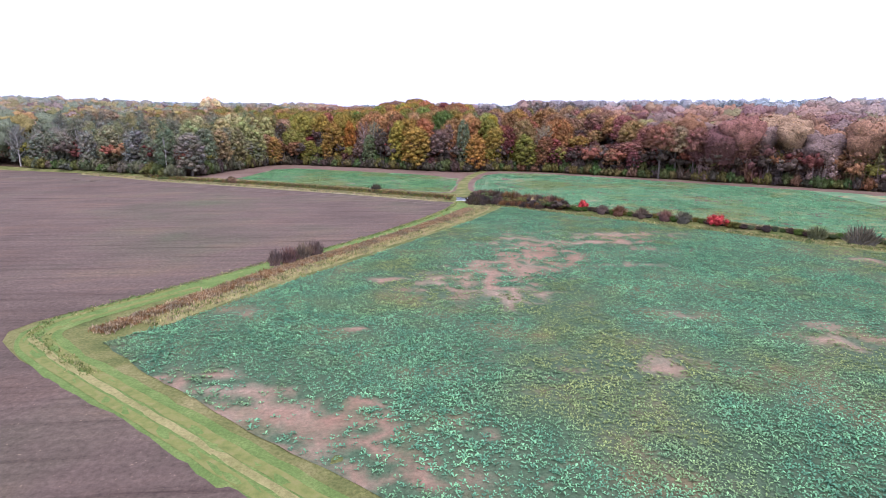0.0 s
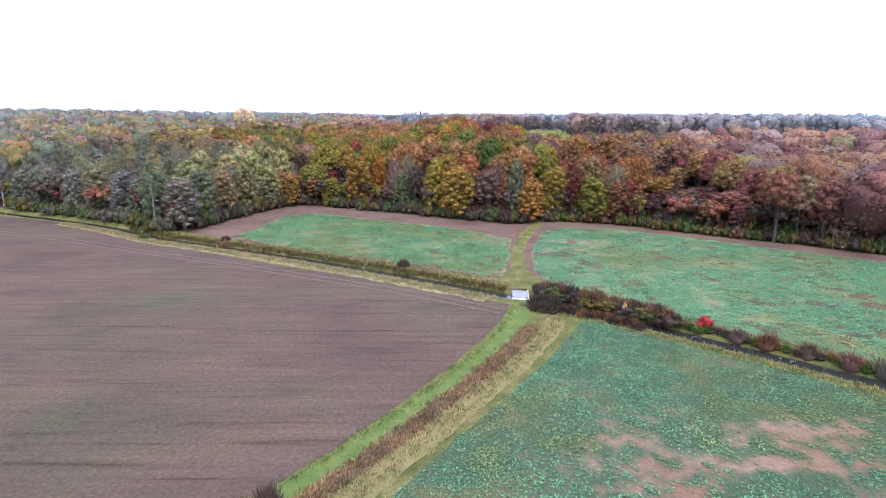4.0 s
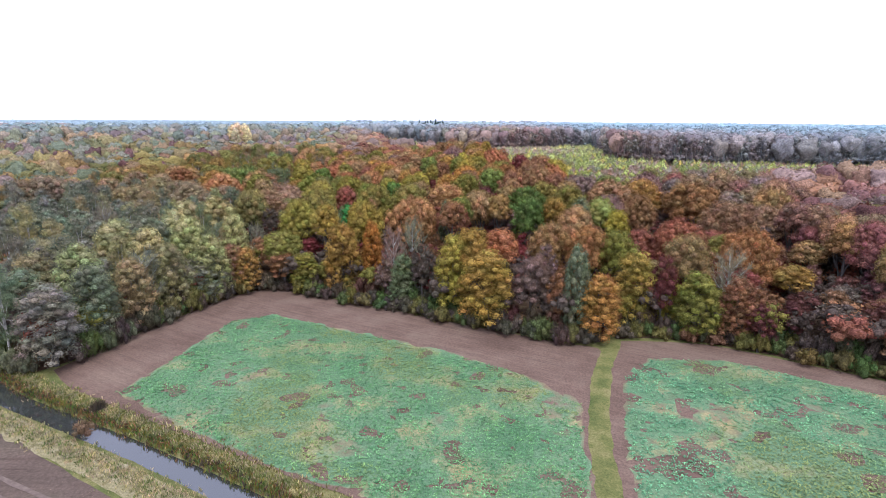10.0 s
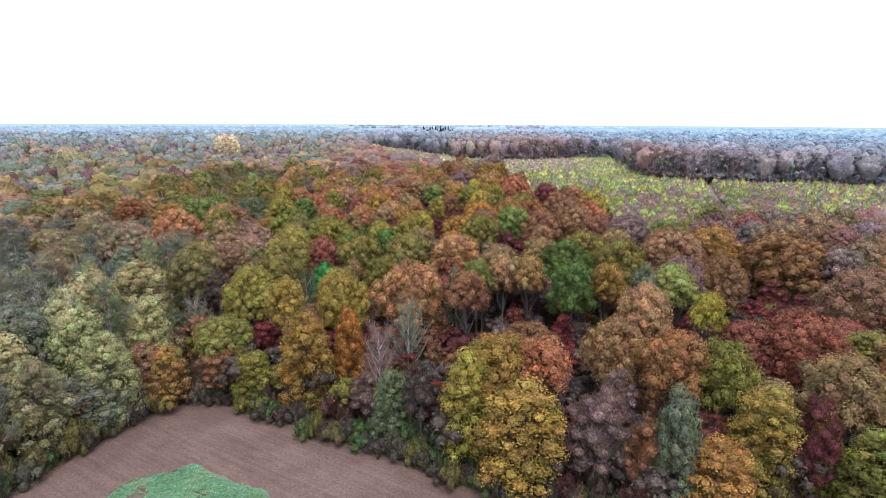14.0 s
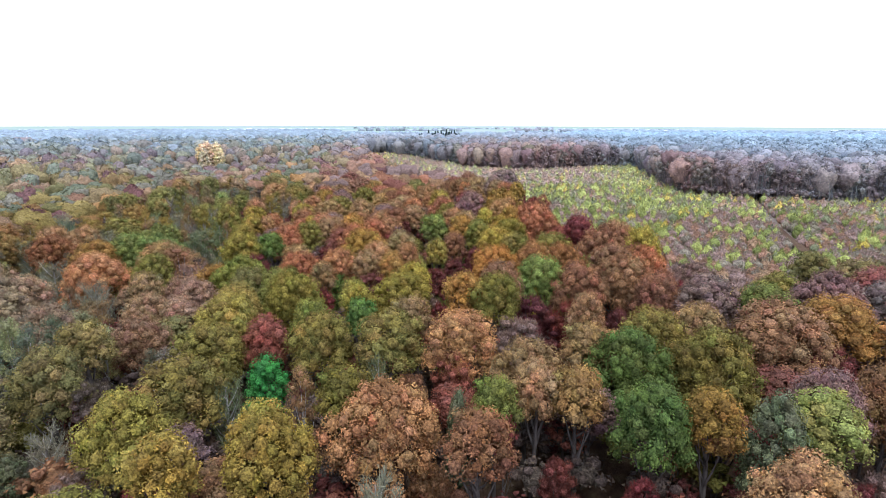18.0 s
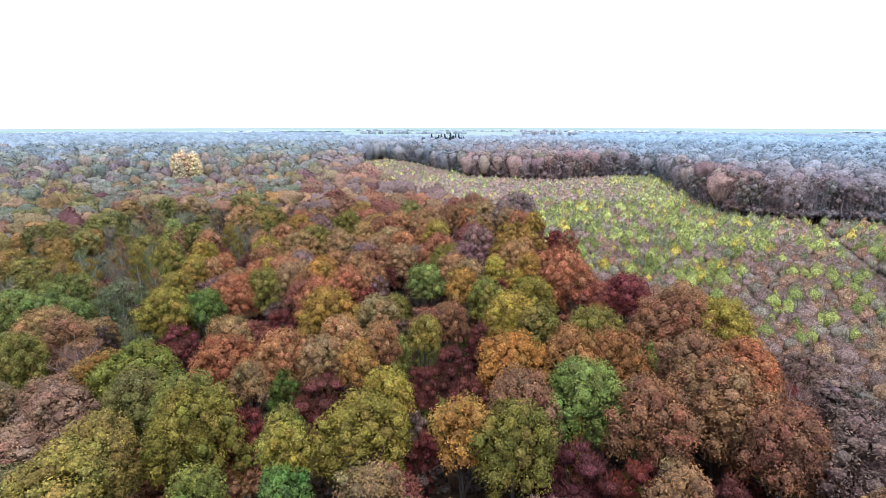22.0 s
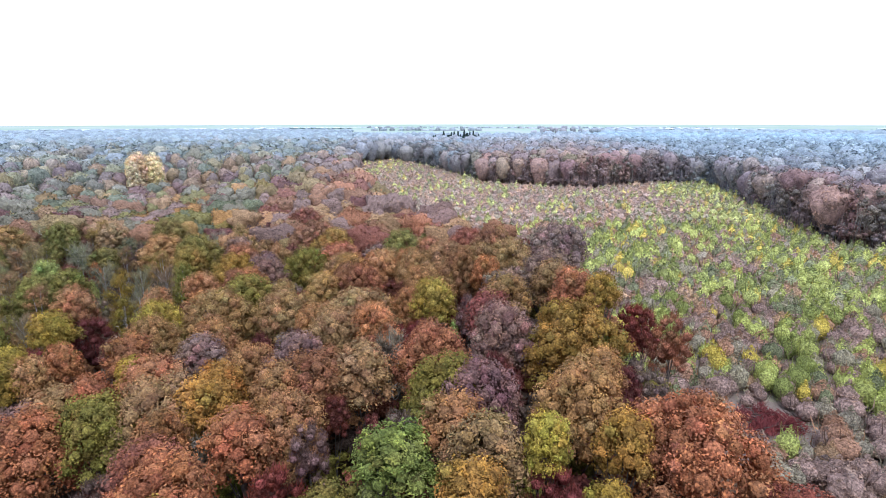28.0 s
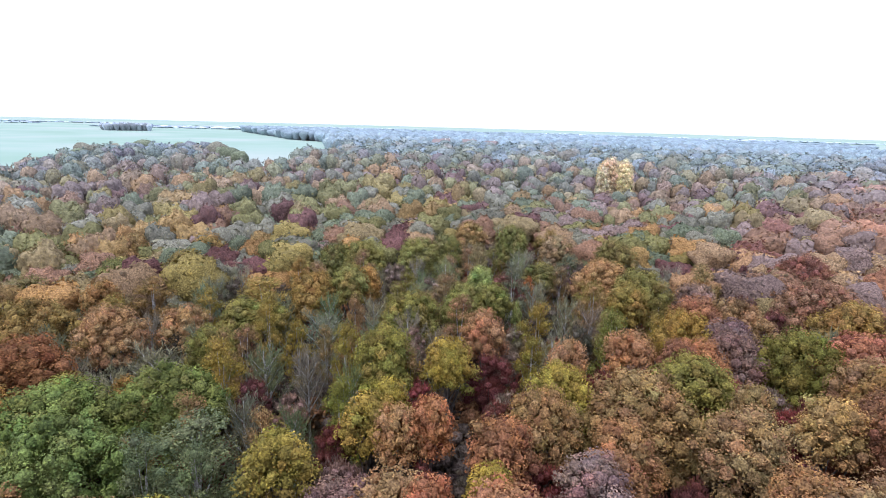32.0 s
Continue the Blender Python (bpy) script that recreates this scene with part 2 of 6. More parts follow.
# colours of leaves
TINT = {
    "olive": (0.2, 0.185, 0.05), "yellow": (0.37, 0.31, 0.065), "gold": (0.29, 0.225, 0.055), "ochre": (0.3, 0.19, 0.055), "amber": (0.36, 0.2, 0.06), "orange": (0.36, 0.155, 0.045),
    "peach": (0.37, 0.215, 0.1), "coral": (0.36, 0.165, 0.085), "tan": (0.31, 0.2, 0.1), "khaki": (0.28, 0.21, 0.088), "brown": (0.265, 0.14, 0.076), "red": (0.48, 0.06, 0.07), "rust": (0.29, 0.14, 0.06), "russet": (0.25, 0.1, 0.07),
    "maroon": (0.15, 0.055, 0.048), "wine": (0.21, 0.06, 0.056), "mauve": (0.235, 0.16, 0.135), "grey": (0.205, 0.195, 0.135), "sage": (0.15, 0.175, 0.095),
    "green": (0.11, 0.175, 0.05), "jade": (0.09, 0.32, 0.08), "mint": (0.22, 0.40, 0.10), "pale": (0.42, 0.38, 0.15), "lime": (0.29, 0.335, 0.10), "leaf": (0.17, 0.21, 0.06),
    # bluegrey, lilac and both mists have distance haze mixed into the leaf colour
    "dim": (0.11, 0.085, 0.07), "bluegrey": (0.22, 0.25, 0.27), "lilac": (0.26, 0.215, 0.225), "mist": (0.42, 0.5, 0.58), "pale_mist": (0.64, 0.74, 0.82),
    "butter": (0.72, 0.63, 0.4), "straw": (0.5, 0.39, 0.27), "hay": (0.47, 0.42, 0.22), "blade": (0.18, 0.235, 0.075),
}

for key in set(TINT) - {"bluegrey", "lilac", "mist", "pale_mist", "butter", "straw", "hay", "blade", "dim"}:
    grey = sum(TINT[key]) / 3
    TINT[key] = tuple(max(0.012, grey + 1.04 * (v - grey)) for v in TINT[key])


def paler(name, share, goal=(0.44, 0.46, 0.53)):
    """A leaf colour blended towards goal; for far crowns this puts haze into it."""
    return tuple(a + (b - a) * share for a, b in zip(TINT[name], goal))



# ---- mesh helpers ----
def mesh_of(name, verts, faces, material, tint=None, smooth=False):
    me = bpy.data.meshes.new(name)
    verts, faces = np.asarray(verts, np.float32), np.asarray(faces, np.int32)
    sizes = np.full(len(faces), faces.shape[1], np.int32)
    loops = faces.ravel()
    if faces.shape[1] == 4:
        three = faces[:, 2] == faces[:, 3]
        sizes[three] = 3
        mask = np.ones(faces.shape, bool)
        mask[three, 3] = False
        loops = faces[mask]
    starts = np.r_[0, np.cumsum(sizes)[:-1]].astype(np.int32)
    me.vertices.add(len(verts))
    me.vertices.foreach_set("co", verts.ravel())
    me.loops.add(len(loops))
    me.loops.foreach_set("vertex_index", loops)
    me.polygons.add(len(faces))
    me.polygons.foreach_set("loop_start", starts)
    if smooth:
        me.polygons.foreach_set("use_smooth", np.ones(len(faces), bool))
    if tint is not None:
        a = me.color_attributes.new("leaf_tint", "FLOAT_COLOR", "POINT")
        a.data.foreach_set("color", np.c_[tint, np.ones(len(tint))].astype(np.float32).ravel())
    me.materials.append(material)
    me.update(calc_edges=True)
    return me


def part(name, me, parent, label=""):
    ob = new(name, me)
    ob.parent = parent
    return tagged(ob, label)


def bm_mesh(name, bm, material, smooth=False):
    me = bpy.data.meshes.new(name)
    bm.to_mesh(me)
    bm.free()
    me.materials.append(material)
    if smooth:
        me.polygons.foreach_set("use_smooth", np.ones(len(me.polygons), bool))
    return me


def cards(rng, p, n, size, jitter=0.6):
    """Kite-shaped leaf clumps at p, facing about n."""
    k = len(p)
    n = n + rng.normal(0, jitter, (k, 3))
    n /= np.linalg.norm(n, axis=1, keepdims=True) + 1e-9
    a = np.cross(n, rng.normal(0, 1, (k, 3)))
    a /= np.linalg.norm(a, axis=1, keepdims=True) + 1e-9
    b = np.cross(n, a)
    w = (np.broadcast_to(size, k) * rng.uniform(0.65, 1.35, k))[:, None]
    v = np.stack([p - a * w * 0.5, p - b * w * 0.36 + n * w * 0.12, p + a * w * 0.62, p + b * w * 0.4 - n * w * 0.1], 1)
    return v.reshape(-1, 3), np.arange(4 * k).reshape(-1, 4)


def leaflets(rng, p, n, size, jitter=0.6):
    """Small pointed leaf clumps at p, facing about n."""
    k = len(p)
    n = n + rng.normal(0, jitter, (k, 3))
    n /= np.linalg.norm(n, axis=1, keepdims=True) + 1e-9
    a = np.cross(n, rng.normal(0, 1, (k, 3)))
    a /= np.linalg.norm(a, axis=1, keepdims=True) + 1e-9
    b = np.cross(n, a)
    w = (np.broadcast_to(size, k) * rng.uniform(0.65, 1.35, k))[:, None]
    v = np.stack([p - a * w * 0.5, p + b * w * 0.5 + n * w * 0.15, p + a * w * 0.55 - b * w * 0.25], 1)
    f = np.arange(3 * k).reshape(-1, 3)
    return v.reshape(-1, 3), np.c_[f, f[:, 2]]


def strands(rng, base, tip, width):
    """Thin upright kites from base to tip."""
    k = len(base)
    d = tip - base
    side = np.cross(d, rng.normal(0, 1, (k, 3)))
    side /= np.linalg.norm(side, axis=1, keepdims=True) + 1e-9
    w = (np.broadcast_to(width, k) * rng.uniform(0.6, 1.4, k))[:, None]
    mid = base + d * 0.55 + rng.normal(0, 0.06, (k, 3)) * np.linalg.norm(d, axis=1, keepdims=True)
    v = np.stack([base, mid - side * w, tip, mid + side * w], 1)
    return v.reshape(-1, 3), np.arange(4 * k).reshape(-1, 4)


def sphere_dirs(rng, k, low=-1.0):
    z = rng.uniform(low, 1, k)
    a = rng.uniform(0, 2 * math.pi, k)
    r = np.sqrt(1 - z * z)
    return np.c_[r * np.cos(a), r * np.sin(a), z]


def ico(sub):
    bm = bmesh.new()
    bmesh.ops.create_icosphere(bm, subdivisions=sub, radius=1)
    v = np.array([x.co[:] for x in bm.verts])
    f = np.array([[x.index for x in y.verts] for y in bm.faces])
    bm.free()
    return v, f


ICO1, ICO2, ICO3 = ico(1), ico(2), ico(3)


def quads(f):
    return np.c_[f, f[:, 2:3]] if f.shape[1] == 3 else f


class Heap:
    """Collects vertices, quads and tints for one mesh."""

    def __init__(self):
        self.v, self.f, self.t, self.m, self.k = [], [], [], [], 0

    def add(self, v, f, tint=None, inner=0):
        self.v.append(v), self.f.append(f + self.k), self.m.append(np.full(len(f), inner, np.int32))
        self.k += len(v)
        tint = np.ones(3) if tint is None else np.asarray(tint)
        self.t.append(np.broadcast_to(tint, (len(v), 3)) if tint.ndim == 1 else tint)

    def parts(self):
        return np.concatenate(self.v), np.concatenate(self.f), np.concatenate(self.m), np.concatenate(self.t)

    def mesh(self, name, material):
        v, f = np.concatenate(self.v), np.concatenate(self.f)
        me = mesh_of(name, v, f, material, np.concatenate(self.t) if material in (LEAF, LEAF_FAR, LEAF_CROP, LEAF_HAZY) else None)
        m = np.concatenate(self.m)
        if m.any():
            me.materials.append(INNER if material is LEAF else INNER_HAZY if material is LEAF_HAZY else INNER_FAR)
            me.polygons.foreach_set("material_index", m)
        return me


def tube(path, radii, sides=6):
    """Vertices and quads of a tapered tube along a path."""
    path, v, f = np.asarray(path, float), [], []
    for i, (p, r) in enumerate(zip(path, radii)):
        d = path[min(i + 1, len(path) - 1)] - path[max(i - 1, 0)]
        d /= np.linalg.norm(d) + 1e-9
        a = np.cross(d, (0.3, 0.9, 0.1) if abs(d[2]) > 0.5 else (0, 0, 1))
        a /= np.linalg.norm(a) + 1e-9
        b = np.cross(d, a)
        for j in range(sides):
            t = 2 * math.pi * j / sides
            v.append(p + r * (a * math.cos(t) + b * math.sin(t)))
            if i:
                j2 = (j + 1) % sides
                f.append([(i - 1) * sides + j, (i - 1) * sides + j2, i * sides + j2, i * sides + j])
    return np.array(v), np.array(f)


# ---- trees ----
def lobes_of(rng, R, H, z0, n, least=0.24, most=0.40):
    """Centres and radii of the lobes that make a crown R wide and H high, from z0 up."""
    c, r = [(0, 0, z0 + H * 0.45)], [R * 0.66]
    for i in range(n):
        a = i * 2.39996 + rng.uniform(-0.3, 0.3)
        u = (i + 0.5) / n
        zz = u ** 0.8
        rad = R * (0.96 - 0.75 * (least + most) / 2) * math.sqrt(max(0.0, 1 - (2 * zz - 0.75) ** 2 / 1.6)) * rng.uniform(0.8, 1.1)
        lr = R * rng.uniform(least, most)
        c.append((rad * math.cos(a), rad * math.sin(a), z0 + lr * 0.7 + (H - lr * 1.5) * zz))
        r.append(lr)
    return np.array(c), np.array(r)


def leafy(rng, heap, c, r, per_area, size, core=0.7, low=-0.55, squash=0.9, jitter=0.6, uneven=0.22, lift=0.25):
    """Covers the lobes with leaves, none inside another lobe; each lobe has a tone of its own."""
    for i in range(len(c)):
        k = max(6, int(per_area * r[i] ** 2 * 12.6 * (1 - low) / 2))
        d = sphere_dirs(rng, k, low)
        p = c[i] + d * r[i] * np.array((1, 1, squash)) * rng.uniform(0.8, 1.14, (k, 1))
        keep = np.ones(k, bool)
        for j in range(len(c)):
            if j != i:
                keep &= (((p - c[j]) / np.array((1, 1, squash))) ** 2).sum(1) > (r[j] * 0.84) ** 2
        tone = rng.uniform(1 - uneven, 1 + uneven * 1.3) * (1 + rng.normal(0, 0.16, 3) * uneven)
        if keep.sum() > 2:
            heap.add(*leaflets(rng, p[keep], d[keep] + np.array((0, 0, lift)), size, jitter), tone)
        if core:
            iv, jf = ICO1
            w = 1 + rng.uniform(-0.12, 0.12, (len(iv), 1))
            heap.add(c[i] + iv * w * r[i] * core * np.array((1, 1, squash)), quads(jf), tone, inner=1)


def dome(rng, R, H, z0, n, least=0.11, most=0.19, body=0.56, loose=(0.74, 1.06)):
    """Many small tufts on an uneven dome R wide and H high, from z0 up, round a deeper body."""
    c, r = [(0, 0, z0 + H * 0.42)], [R * body]
    shift = rng.uniform(0, 6.28, 4)
    for i in range(n):
        a = i * 2.39996 + rng.uniform(-0.25, 0.25)
        u = (i + 0.5) / n
        zz = 1 - (1 - u) ** 1.15
        lr = R * rng.uniform(least, most)
        swell = 1 + 0.10 * math.sin(2 * a + shift[0] + 3 * u) + 0.10 * math.sin(3 * a + shift[1] - 4 * u) + 0.06 * math.sin(5 * a + shift[2] + 7 * u)
        rad = (R - lr) * math.sqrt(max(0.0, 1 - abs(1.45 * zz - 0.45) ** 2.3)) * swell * rng.uniform(*loose)
        c.append((rad * math.cos(a), rad * math.sin(a), z0 + lr + (H - lr * 2.0) * zz * (1 + 0.05 * math.sin(3 * a + shift[3])) + rng.normal(0, 0.02) * H))
        r.append(lr)
    return np.array(c), np.array(r)


def trunk_mesh(rng, name, height, girth, crown_c, limbs=7, material=BARK):
    h = Heap()
    path = [(0, 0, -0.3), (0.05, 0.02, height * 0.2), (rng.uniform(-.2, .2), rng.uniform(-.2, .2), height * 0.5), (rng.uniform(-.4, .4), rng.uniform(-.4, .4), height * 0.86)]
    h.add(*tube(path, [girth * 1.35, girth, girth * 0.75, girth * 0.2]))
    for i in range(limbs):
        tgt = crown_c[1 + (i * 5) % (len(crown_c) - 1)] if len(crown_c) > 1 else np.array((0, 0, height))
        z = height * rng.uniform(0.28, 0.6)
        base = np.array((0, 0, z))
        mid = base * 0.5 + tgt * 0.5 + np.array((0, 0, -0.4))
        h.add(*tube([base, mid, tgt], [girth * 0.42, girth * 0.3, girth * 0.08], 5))
    return h.mesh(name, material)


def oak_model(seed, dense, size, R=5.0, H=11.0, z0=7.5, n=26):
    rng = np.random.default_rng(seed)
    least = 0.92 / (R + 1.0)
    c, r = dome(rng, R, H, z0, n, least, least * 1.75)
    h = Heap()
    leafy(rng, h, c, r, dense, size, 0.62, jitter=0.5, squash=1.15, uneven=0.3)
    return trunk_mesh(rng, "oak_trunk", z0 + H * 0.8, 0.34, c), h.mesh("oak_crown", LEAF)


def feather_model(seed, count, width, R=4.2, H=11.0, z0=5.5):
    """Dense fine upswept twigs that still hold small withered leaves."""
    rng = np.random.default_rng(seed)
    h = Heap()
    c, r = dome(rng, R, H, z0, 30, 0.16, 0.3, 0.6)
    for i in range(len(c)):
        k = max(20, int(count * r[i] ** 2 / (r ** 2).sum()))
        d = sphere_dirs(rng, k, -0.4)
        base = c[i] + d * r[i] * np.array((0.85, 0.85, 1.1)) * rng.uniform(0.6, 1.0, (k, 1))
        tip = base + (d * np.array((0.45, 0.45, 0.2)) + np.array((0, 0, 0.7)) + rng.normal(0, 0.16, (k, 3))) * rng.uniform(0.35, 0.95, (k, 1))
        tone = rng.uniform(0.72, 1.35) * (1 + rng.normal(0, 0.04, 3))
        h.add(*strands(rng, base, tip, width), tone)
        iv, jf = ICO1
        h.add(c[i] + iv * (1 + rng.uniform(-0.12, 0.12, (len(iv), 1))) * r[i] * 0.72, quads(jf), tone, inner=1)
    return trunk_mesh(rng, "twig_trunk", z0 + H * 0.8, 0.26, c, 8), h.mesh("twig_crown", LEAF)


def bare_model(seed, count=420, R=4.0, H=13.0, z0=4.0):
    """A leafless tree: limbs, branches and twigs."""
    rng = np.random.default_rng(seed)
    h, tw = Heap(), Heap()
    top = z0 + H
    h.add(*tube([(0, 0, -0.3), (0.1, 0, top * 0.4), (0, 0.2, top * 0.9)], [0.32, 0.2, 0.04]))
    for i in range(17):
        a, z = i * 2.4, z0 + (top * 0.8 - z0) * i / 17
        reach = R * (1 - 0.55 * i / 17) * rng.uniform(0.7, 1.1)
        p0 = np.array((0, 0, z))
        p1 = p0 + np.array((math.cos(a) * reach * 0.5, math.sin(a) * reach * 0.5, reach * 0.55))
        p2 = p0 + np.array((math.cos(a) * reach, math.sin(a) * reach, reach * 1.35))
        h.add(*tube([p0, p1, p2], [0.12, 0.075, 0.02], 4))
        k = count // 17
        u = rng.uniform(0.25, 1, (k, 1))
        b = np.where(u < 0.5, p0 + (p1 - p0) * u * 2, p1 + (p2 - p1) * (u * 2 - 1))
        tip = b + rng.normal(0, 0.55, (k, 3)) + np.array((math.cos(a) * 0.4, math.sin(a) * 0.4, 0.95))
        tw.add(*strands(rng, b, tip, 0.045))
        for _ in range(3):
            b2 = b + (tip - b) * rng.uniform(0.4, 0.95, (k, 1))
            tw.add(*strands(rng, b2, b2 + rng.normal(0, 0.38, (k, 3)) + np.array((0, 0, 0.5)), 0.032))
    return h.mesh("bare_trunk", PALE_BARK), tw.mesh("twigs", LEAF)


def airy_model(seed, dense, size, R=3.6, H=15.0, z0=5.0):
    """A tall thin crown with gaps, as of poplar, ash or birch."""
    rng = np.random.default_rng(seed)
    h = Heap()
    c, r = [], []
    for i in range(17):
        u = (i + 0.5) / 17
        a, rad = i * 2.4, R * 0.75 * math.sqrt(max(0.05, 1 - (1.7 * u - 0.6) ** 2)) * rng.uniform(0.6, 1.15)
        c.append((rad * math.cos(a), rad * math.sin(a), z0 + H * u))
        r.append(R * rng.uniform(0.24, 0.42))
    c, r = np.array(c), np.array(r)
    leafy(rng, h, c, r, dense, size, 0, low=-0.9, jitter=0.8)
    leafy(rng, h, c, r * 0.6, dense * 0.6, size, 0.7, low=-0.9, jitter=0.8)
    k = 220
    i = rng.integers(0, len(c), k)
    b = c[i] * np.array((0.5, 0.5, 1)) - np.array((0, 0, 1.5))
    h.add(*strands(rng, b, c[i] + sphere_dirs(rng, k, -0.2) * r[i][:, None] * 1.25, 0.06))
    return trunk_mesh(rng, "airy_trunk", z0 + H * 0.85, 0.24, c, 9, PALE_BARK), h.mesh("airy_crown", LEAF)


def sapling_model(seed, k=150, size=0.16, R=1.0, H=3.0):
    """A feathery young tree: a cone of tiny leaves on thin upright shoots."""
    rng = np.random.default_rng(seed)
    h = Heap()
    u, a = rng.uniform(0.03, 1, k) ** 0.8, rng.uniform(0, 2 * math.pi, k)
    rad = R * np.maximum(0.06, 1.0 - u ** 1.5) * np.sqrt(rng.uniform(0.3, 1, k)) * (1 + 0.25 * np.sin(a * 3 + seed))
    p = np.c_[rad * np.cos(a), rad * np.sin(a), 0.1 + H * u]
    h.add(*leaflets(rng, p, np.c_[np.cos(a) * 0.6, np.sin(a) * 0.6, np.full(k, 0.3)], size * (1.2 - 0.4 * u), 0.45))
    m = max(3, k // 14)
    b = np.c_[rng.normal(0, R * 0.3, (m, 2)), np.zeros(m)]
    h.add(*strands(rng, b, b * 1.7 + np.c_[np.zeros((m, 2)), H * rng.uniform(0.6, 1.1, m)], size * 0.16))
    return h


def shrub_heap(seed, k=900, R=1.6, H=1.9, size=0.15):
    rng = np.random.default_rng(seed)
    h = Heap()
    c, r = lobes_of(rng, R, H, -0.15, 7)
    leafy(rng, h, c, r, k / (12.6 * R * R * 1.6), size, 0.75, low=-0.4)
    m = 120
    d = sphere_dirs(rng, m, 0.0)
    b = d * np.array((R * 0.7, R * 0.7, H * 0.6))
    h.add(*strands(rng, b, b + d * 0.45 + np.array((0, 0, 0.3)), 0.025))
    return h


# ---- ground shapes ----
STREAM = [(-240, 232), (-150, 196), (-115, 184), (-96.5, 175.5), (-79.6, 166), (-54, 156.6), (-41, 151.3), (-23.8, 143.8), (-12.5, 138.3), (1.3, 131.4), (7.2, 128.4), (12.5, 125.4),
          (22.3, 119), (36, 109), (50, 98.6), (66, 86.5), (90, 69), (150, 28), (240, -30)]
PLOUGH = [(2.9, 124.6), (-1.9, 127.2), (-21.6, 136), (-34.8, 140.8), (-45.7, 145.4), (-62.6, 152.6), (-72.6, 158.2), (-86, 165), (-106, 177), (-125, 183.5), (-150, 190), (-250, 226), (-330, 230), (-330, -60),
          (60, -60), (45, -12), (20, 5), (5, 14.6), (-9.1, 24.3), (-16.1, 28.8), (-28.2, 36.7), (-37.5, 43.3), (-40.6, 46.2), (-38, 50), (-32.7, 56.7), (-26.9, 65.2), (-23.9, 70.6), (-16, 81.5), (-8.8, 94.4), (-3.2, 106), (0.8, 117)]
CROP_C = [(-29.4, 44.2), (-25.6, 48.5), (-22, 55), (-17.2, 63.8), (-11.3, 73), (-3, 87.5), (6.2, 103.5), (10.5, 112.6), (13, 118.2), (16.2, 118), (26, 110), (38, 101.5), (50, 91.5), (64, 80), (90, 60), (140, 24), (140, -50),
          (62, -26), (40, -6), (22, 8), (10, 15.8), (-2.9, 24.6), (-7, 27.2), (-11.7, 30.6), (-18, 35.2), (-23.3, 39.1)]
FIELD_W = [(-79, 174.4), (-73.7, 169.8), (-50, 160), (-34.4, 153.7), (-17.8, 147.6), (-7.3, 142.9), (2.2, 139), (3.6, 146), (4.5, 154), (5.6, 166), (7.4, 177), (9, 184), (12.4, 194.6), (6.9, 194.4), (-4.9, 199), (-13.6, 202.4), (-27.4, 208.6),
           (-47, 216.2), (-62.4, 221.4), (-68.8, 213.4), (-72, 203), (-74.4, 194.8), (-77, 185)]
CROP_W = [(-64, 168.5), (-50, 161), (-34.4, 154.4), (-17.8, 148.5), (-7.3, 143.6), (2, 140.5), (3.8, 154), (4.8, 166), (5.5, 173), (-3.3, 182), (-14, 188), (-34, 196), (-53.8, 203.4), (-60.9, 199), (-62, 182)]
FIELD_E = [(15.2, 197.5), (30.8, 198.6), (53, 186.5), (80, 171), (115, 150), (160, 122), (240, 76), (240, -11), (150, 43.2), (90, 75.8), (60, 97.8), (40, 111.8), (29.3, 119.7), (23, 124.7), (18, 129.1), (10, 137), (7.4, 141), (6.8, 153.6), (7.6, 166), (11.2, 184)]
CROP_E = [(19, 190), (32, 191), (52, 180), (79, 163), (113, 142), (160, 113), (240, 66), (240, -10), (150, 44), (90, 76.5), (60, 98.5), (40, 112.5), (29.3, 120.4), (23, 125.4), (18, 129.8), (10.5, 137.6), (8.6, 141.5), (8.6, 154), (9.8, 166), (13.2, 182)]
CLEARING = [(28, 302), (24, 321), (13, 345), (4, 347), (-6, 363), (-12, 382), (-19, 402), (-35, 430), (-55, 457), (-78, 490), (-98, 520), (-128, 600), (-158, 690), (-200, 704), (-158, 815), (-120, 760), (-84, 690), (-54, 632), (6, 600), (46, 633), (78, 631), (73, 550), (70, 495), (68, 465), (86, 457), (130, 450), (220, 430), (260, 340), (150, 312), (80, 305)]
WOOD = [(-82, 172), (-77.5, 180), (-75, 194.8), (-72.6, 203), (-69.4, 213.6), (-62.6, 222), (-47, 216.8), (-27.4, 209.2), (-13.6, 203), (-4.9, 199.6), (6.9, 195), (12.6, 195.2), (14, 199.4), (30.8, 199.6), (53, 187.5), (80, 172), (115, 151), (160, 123), (240, 77),
        (700, -190), (1700, 300), (1700, 1500), (0, 1750), (-1500, 1500), (-2300, 1300), (-2225, 694), (-1600, 720), (-1040, 665), (-960, 690), (-470, 510), (-430, 464), (-352, 412), (-340, 400), (-440, 404), (-505, 392), (-475, 330), (-440, 318), (-385, 294), (-400, 245), (-300, 240), (-240, 236), (-150, 200), (-115, 188.5), (-96, 180)]


def smooth(u):
    u = np.clip(u, 0, 1)
    return u * u * (3 - 2 * u)


def rise(x, y):
    """The land's height: the wood climbs a low hill behind the fields."""
    x, y = np.asarray(x, float), np.asarray(y, float)
    hill = 12.0 * smooth((y - 215) / 190) * smooth((x + 90) / 90)
    return np.maximum(hill, 11.0 * smooth((np.hypot(x, y) - 330) / 260))


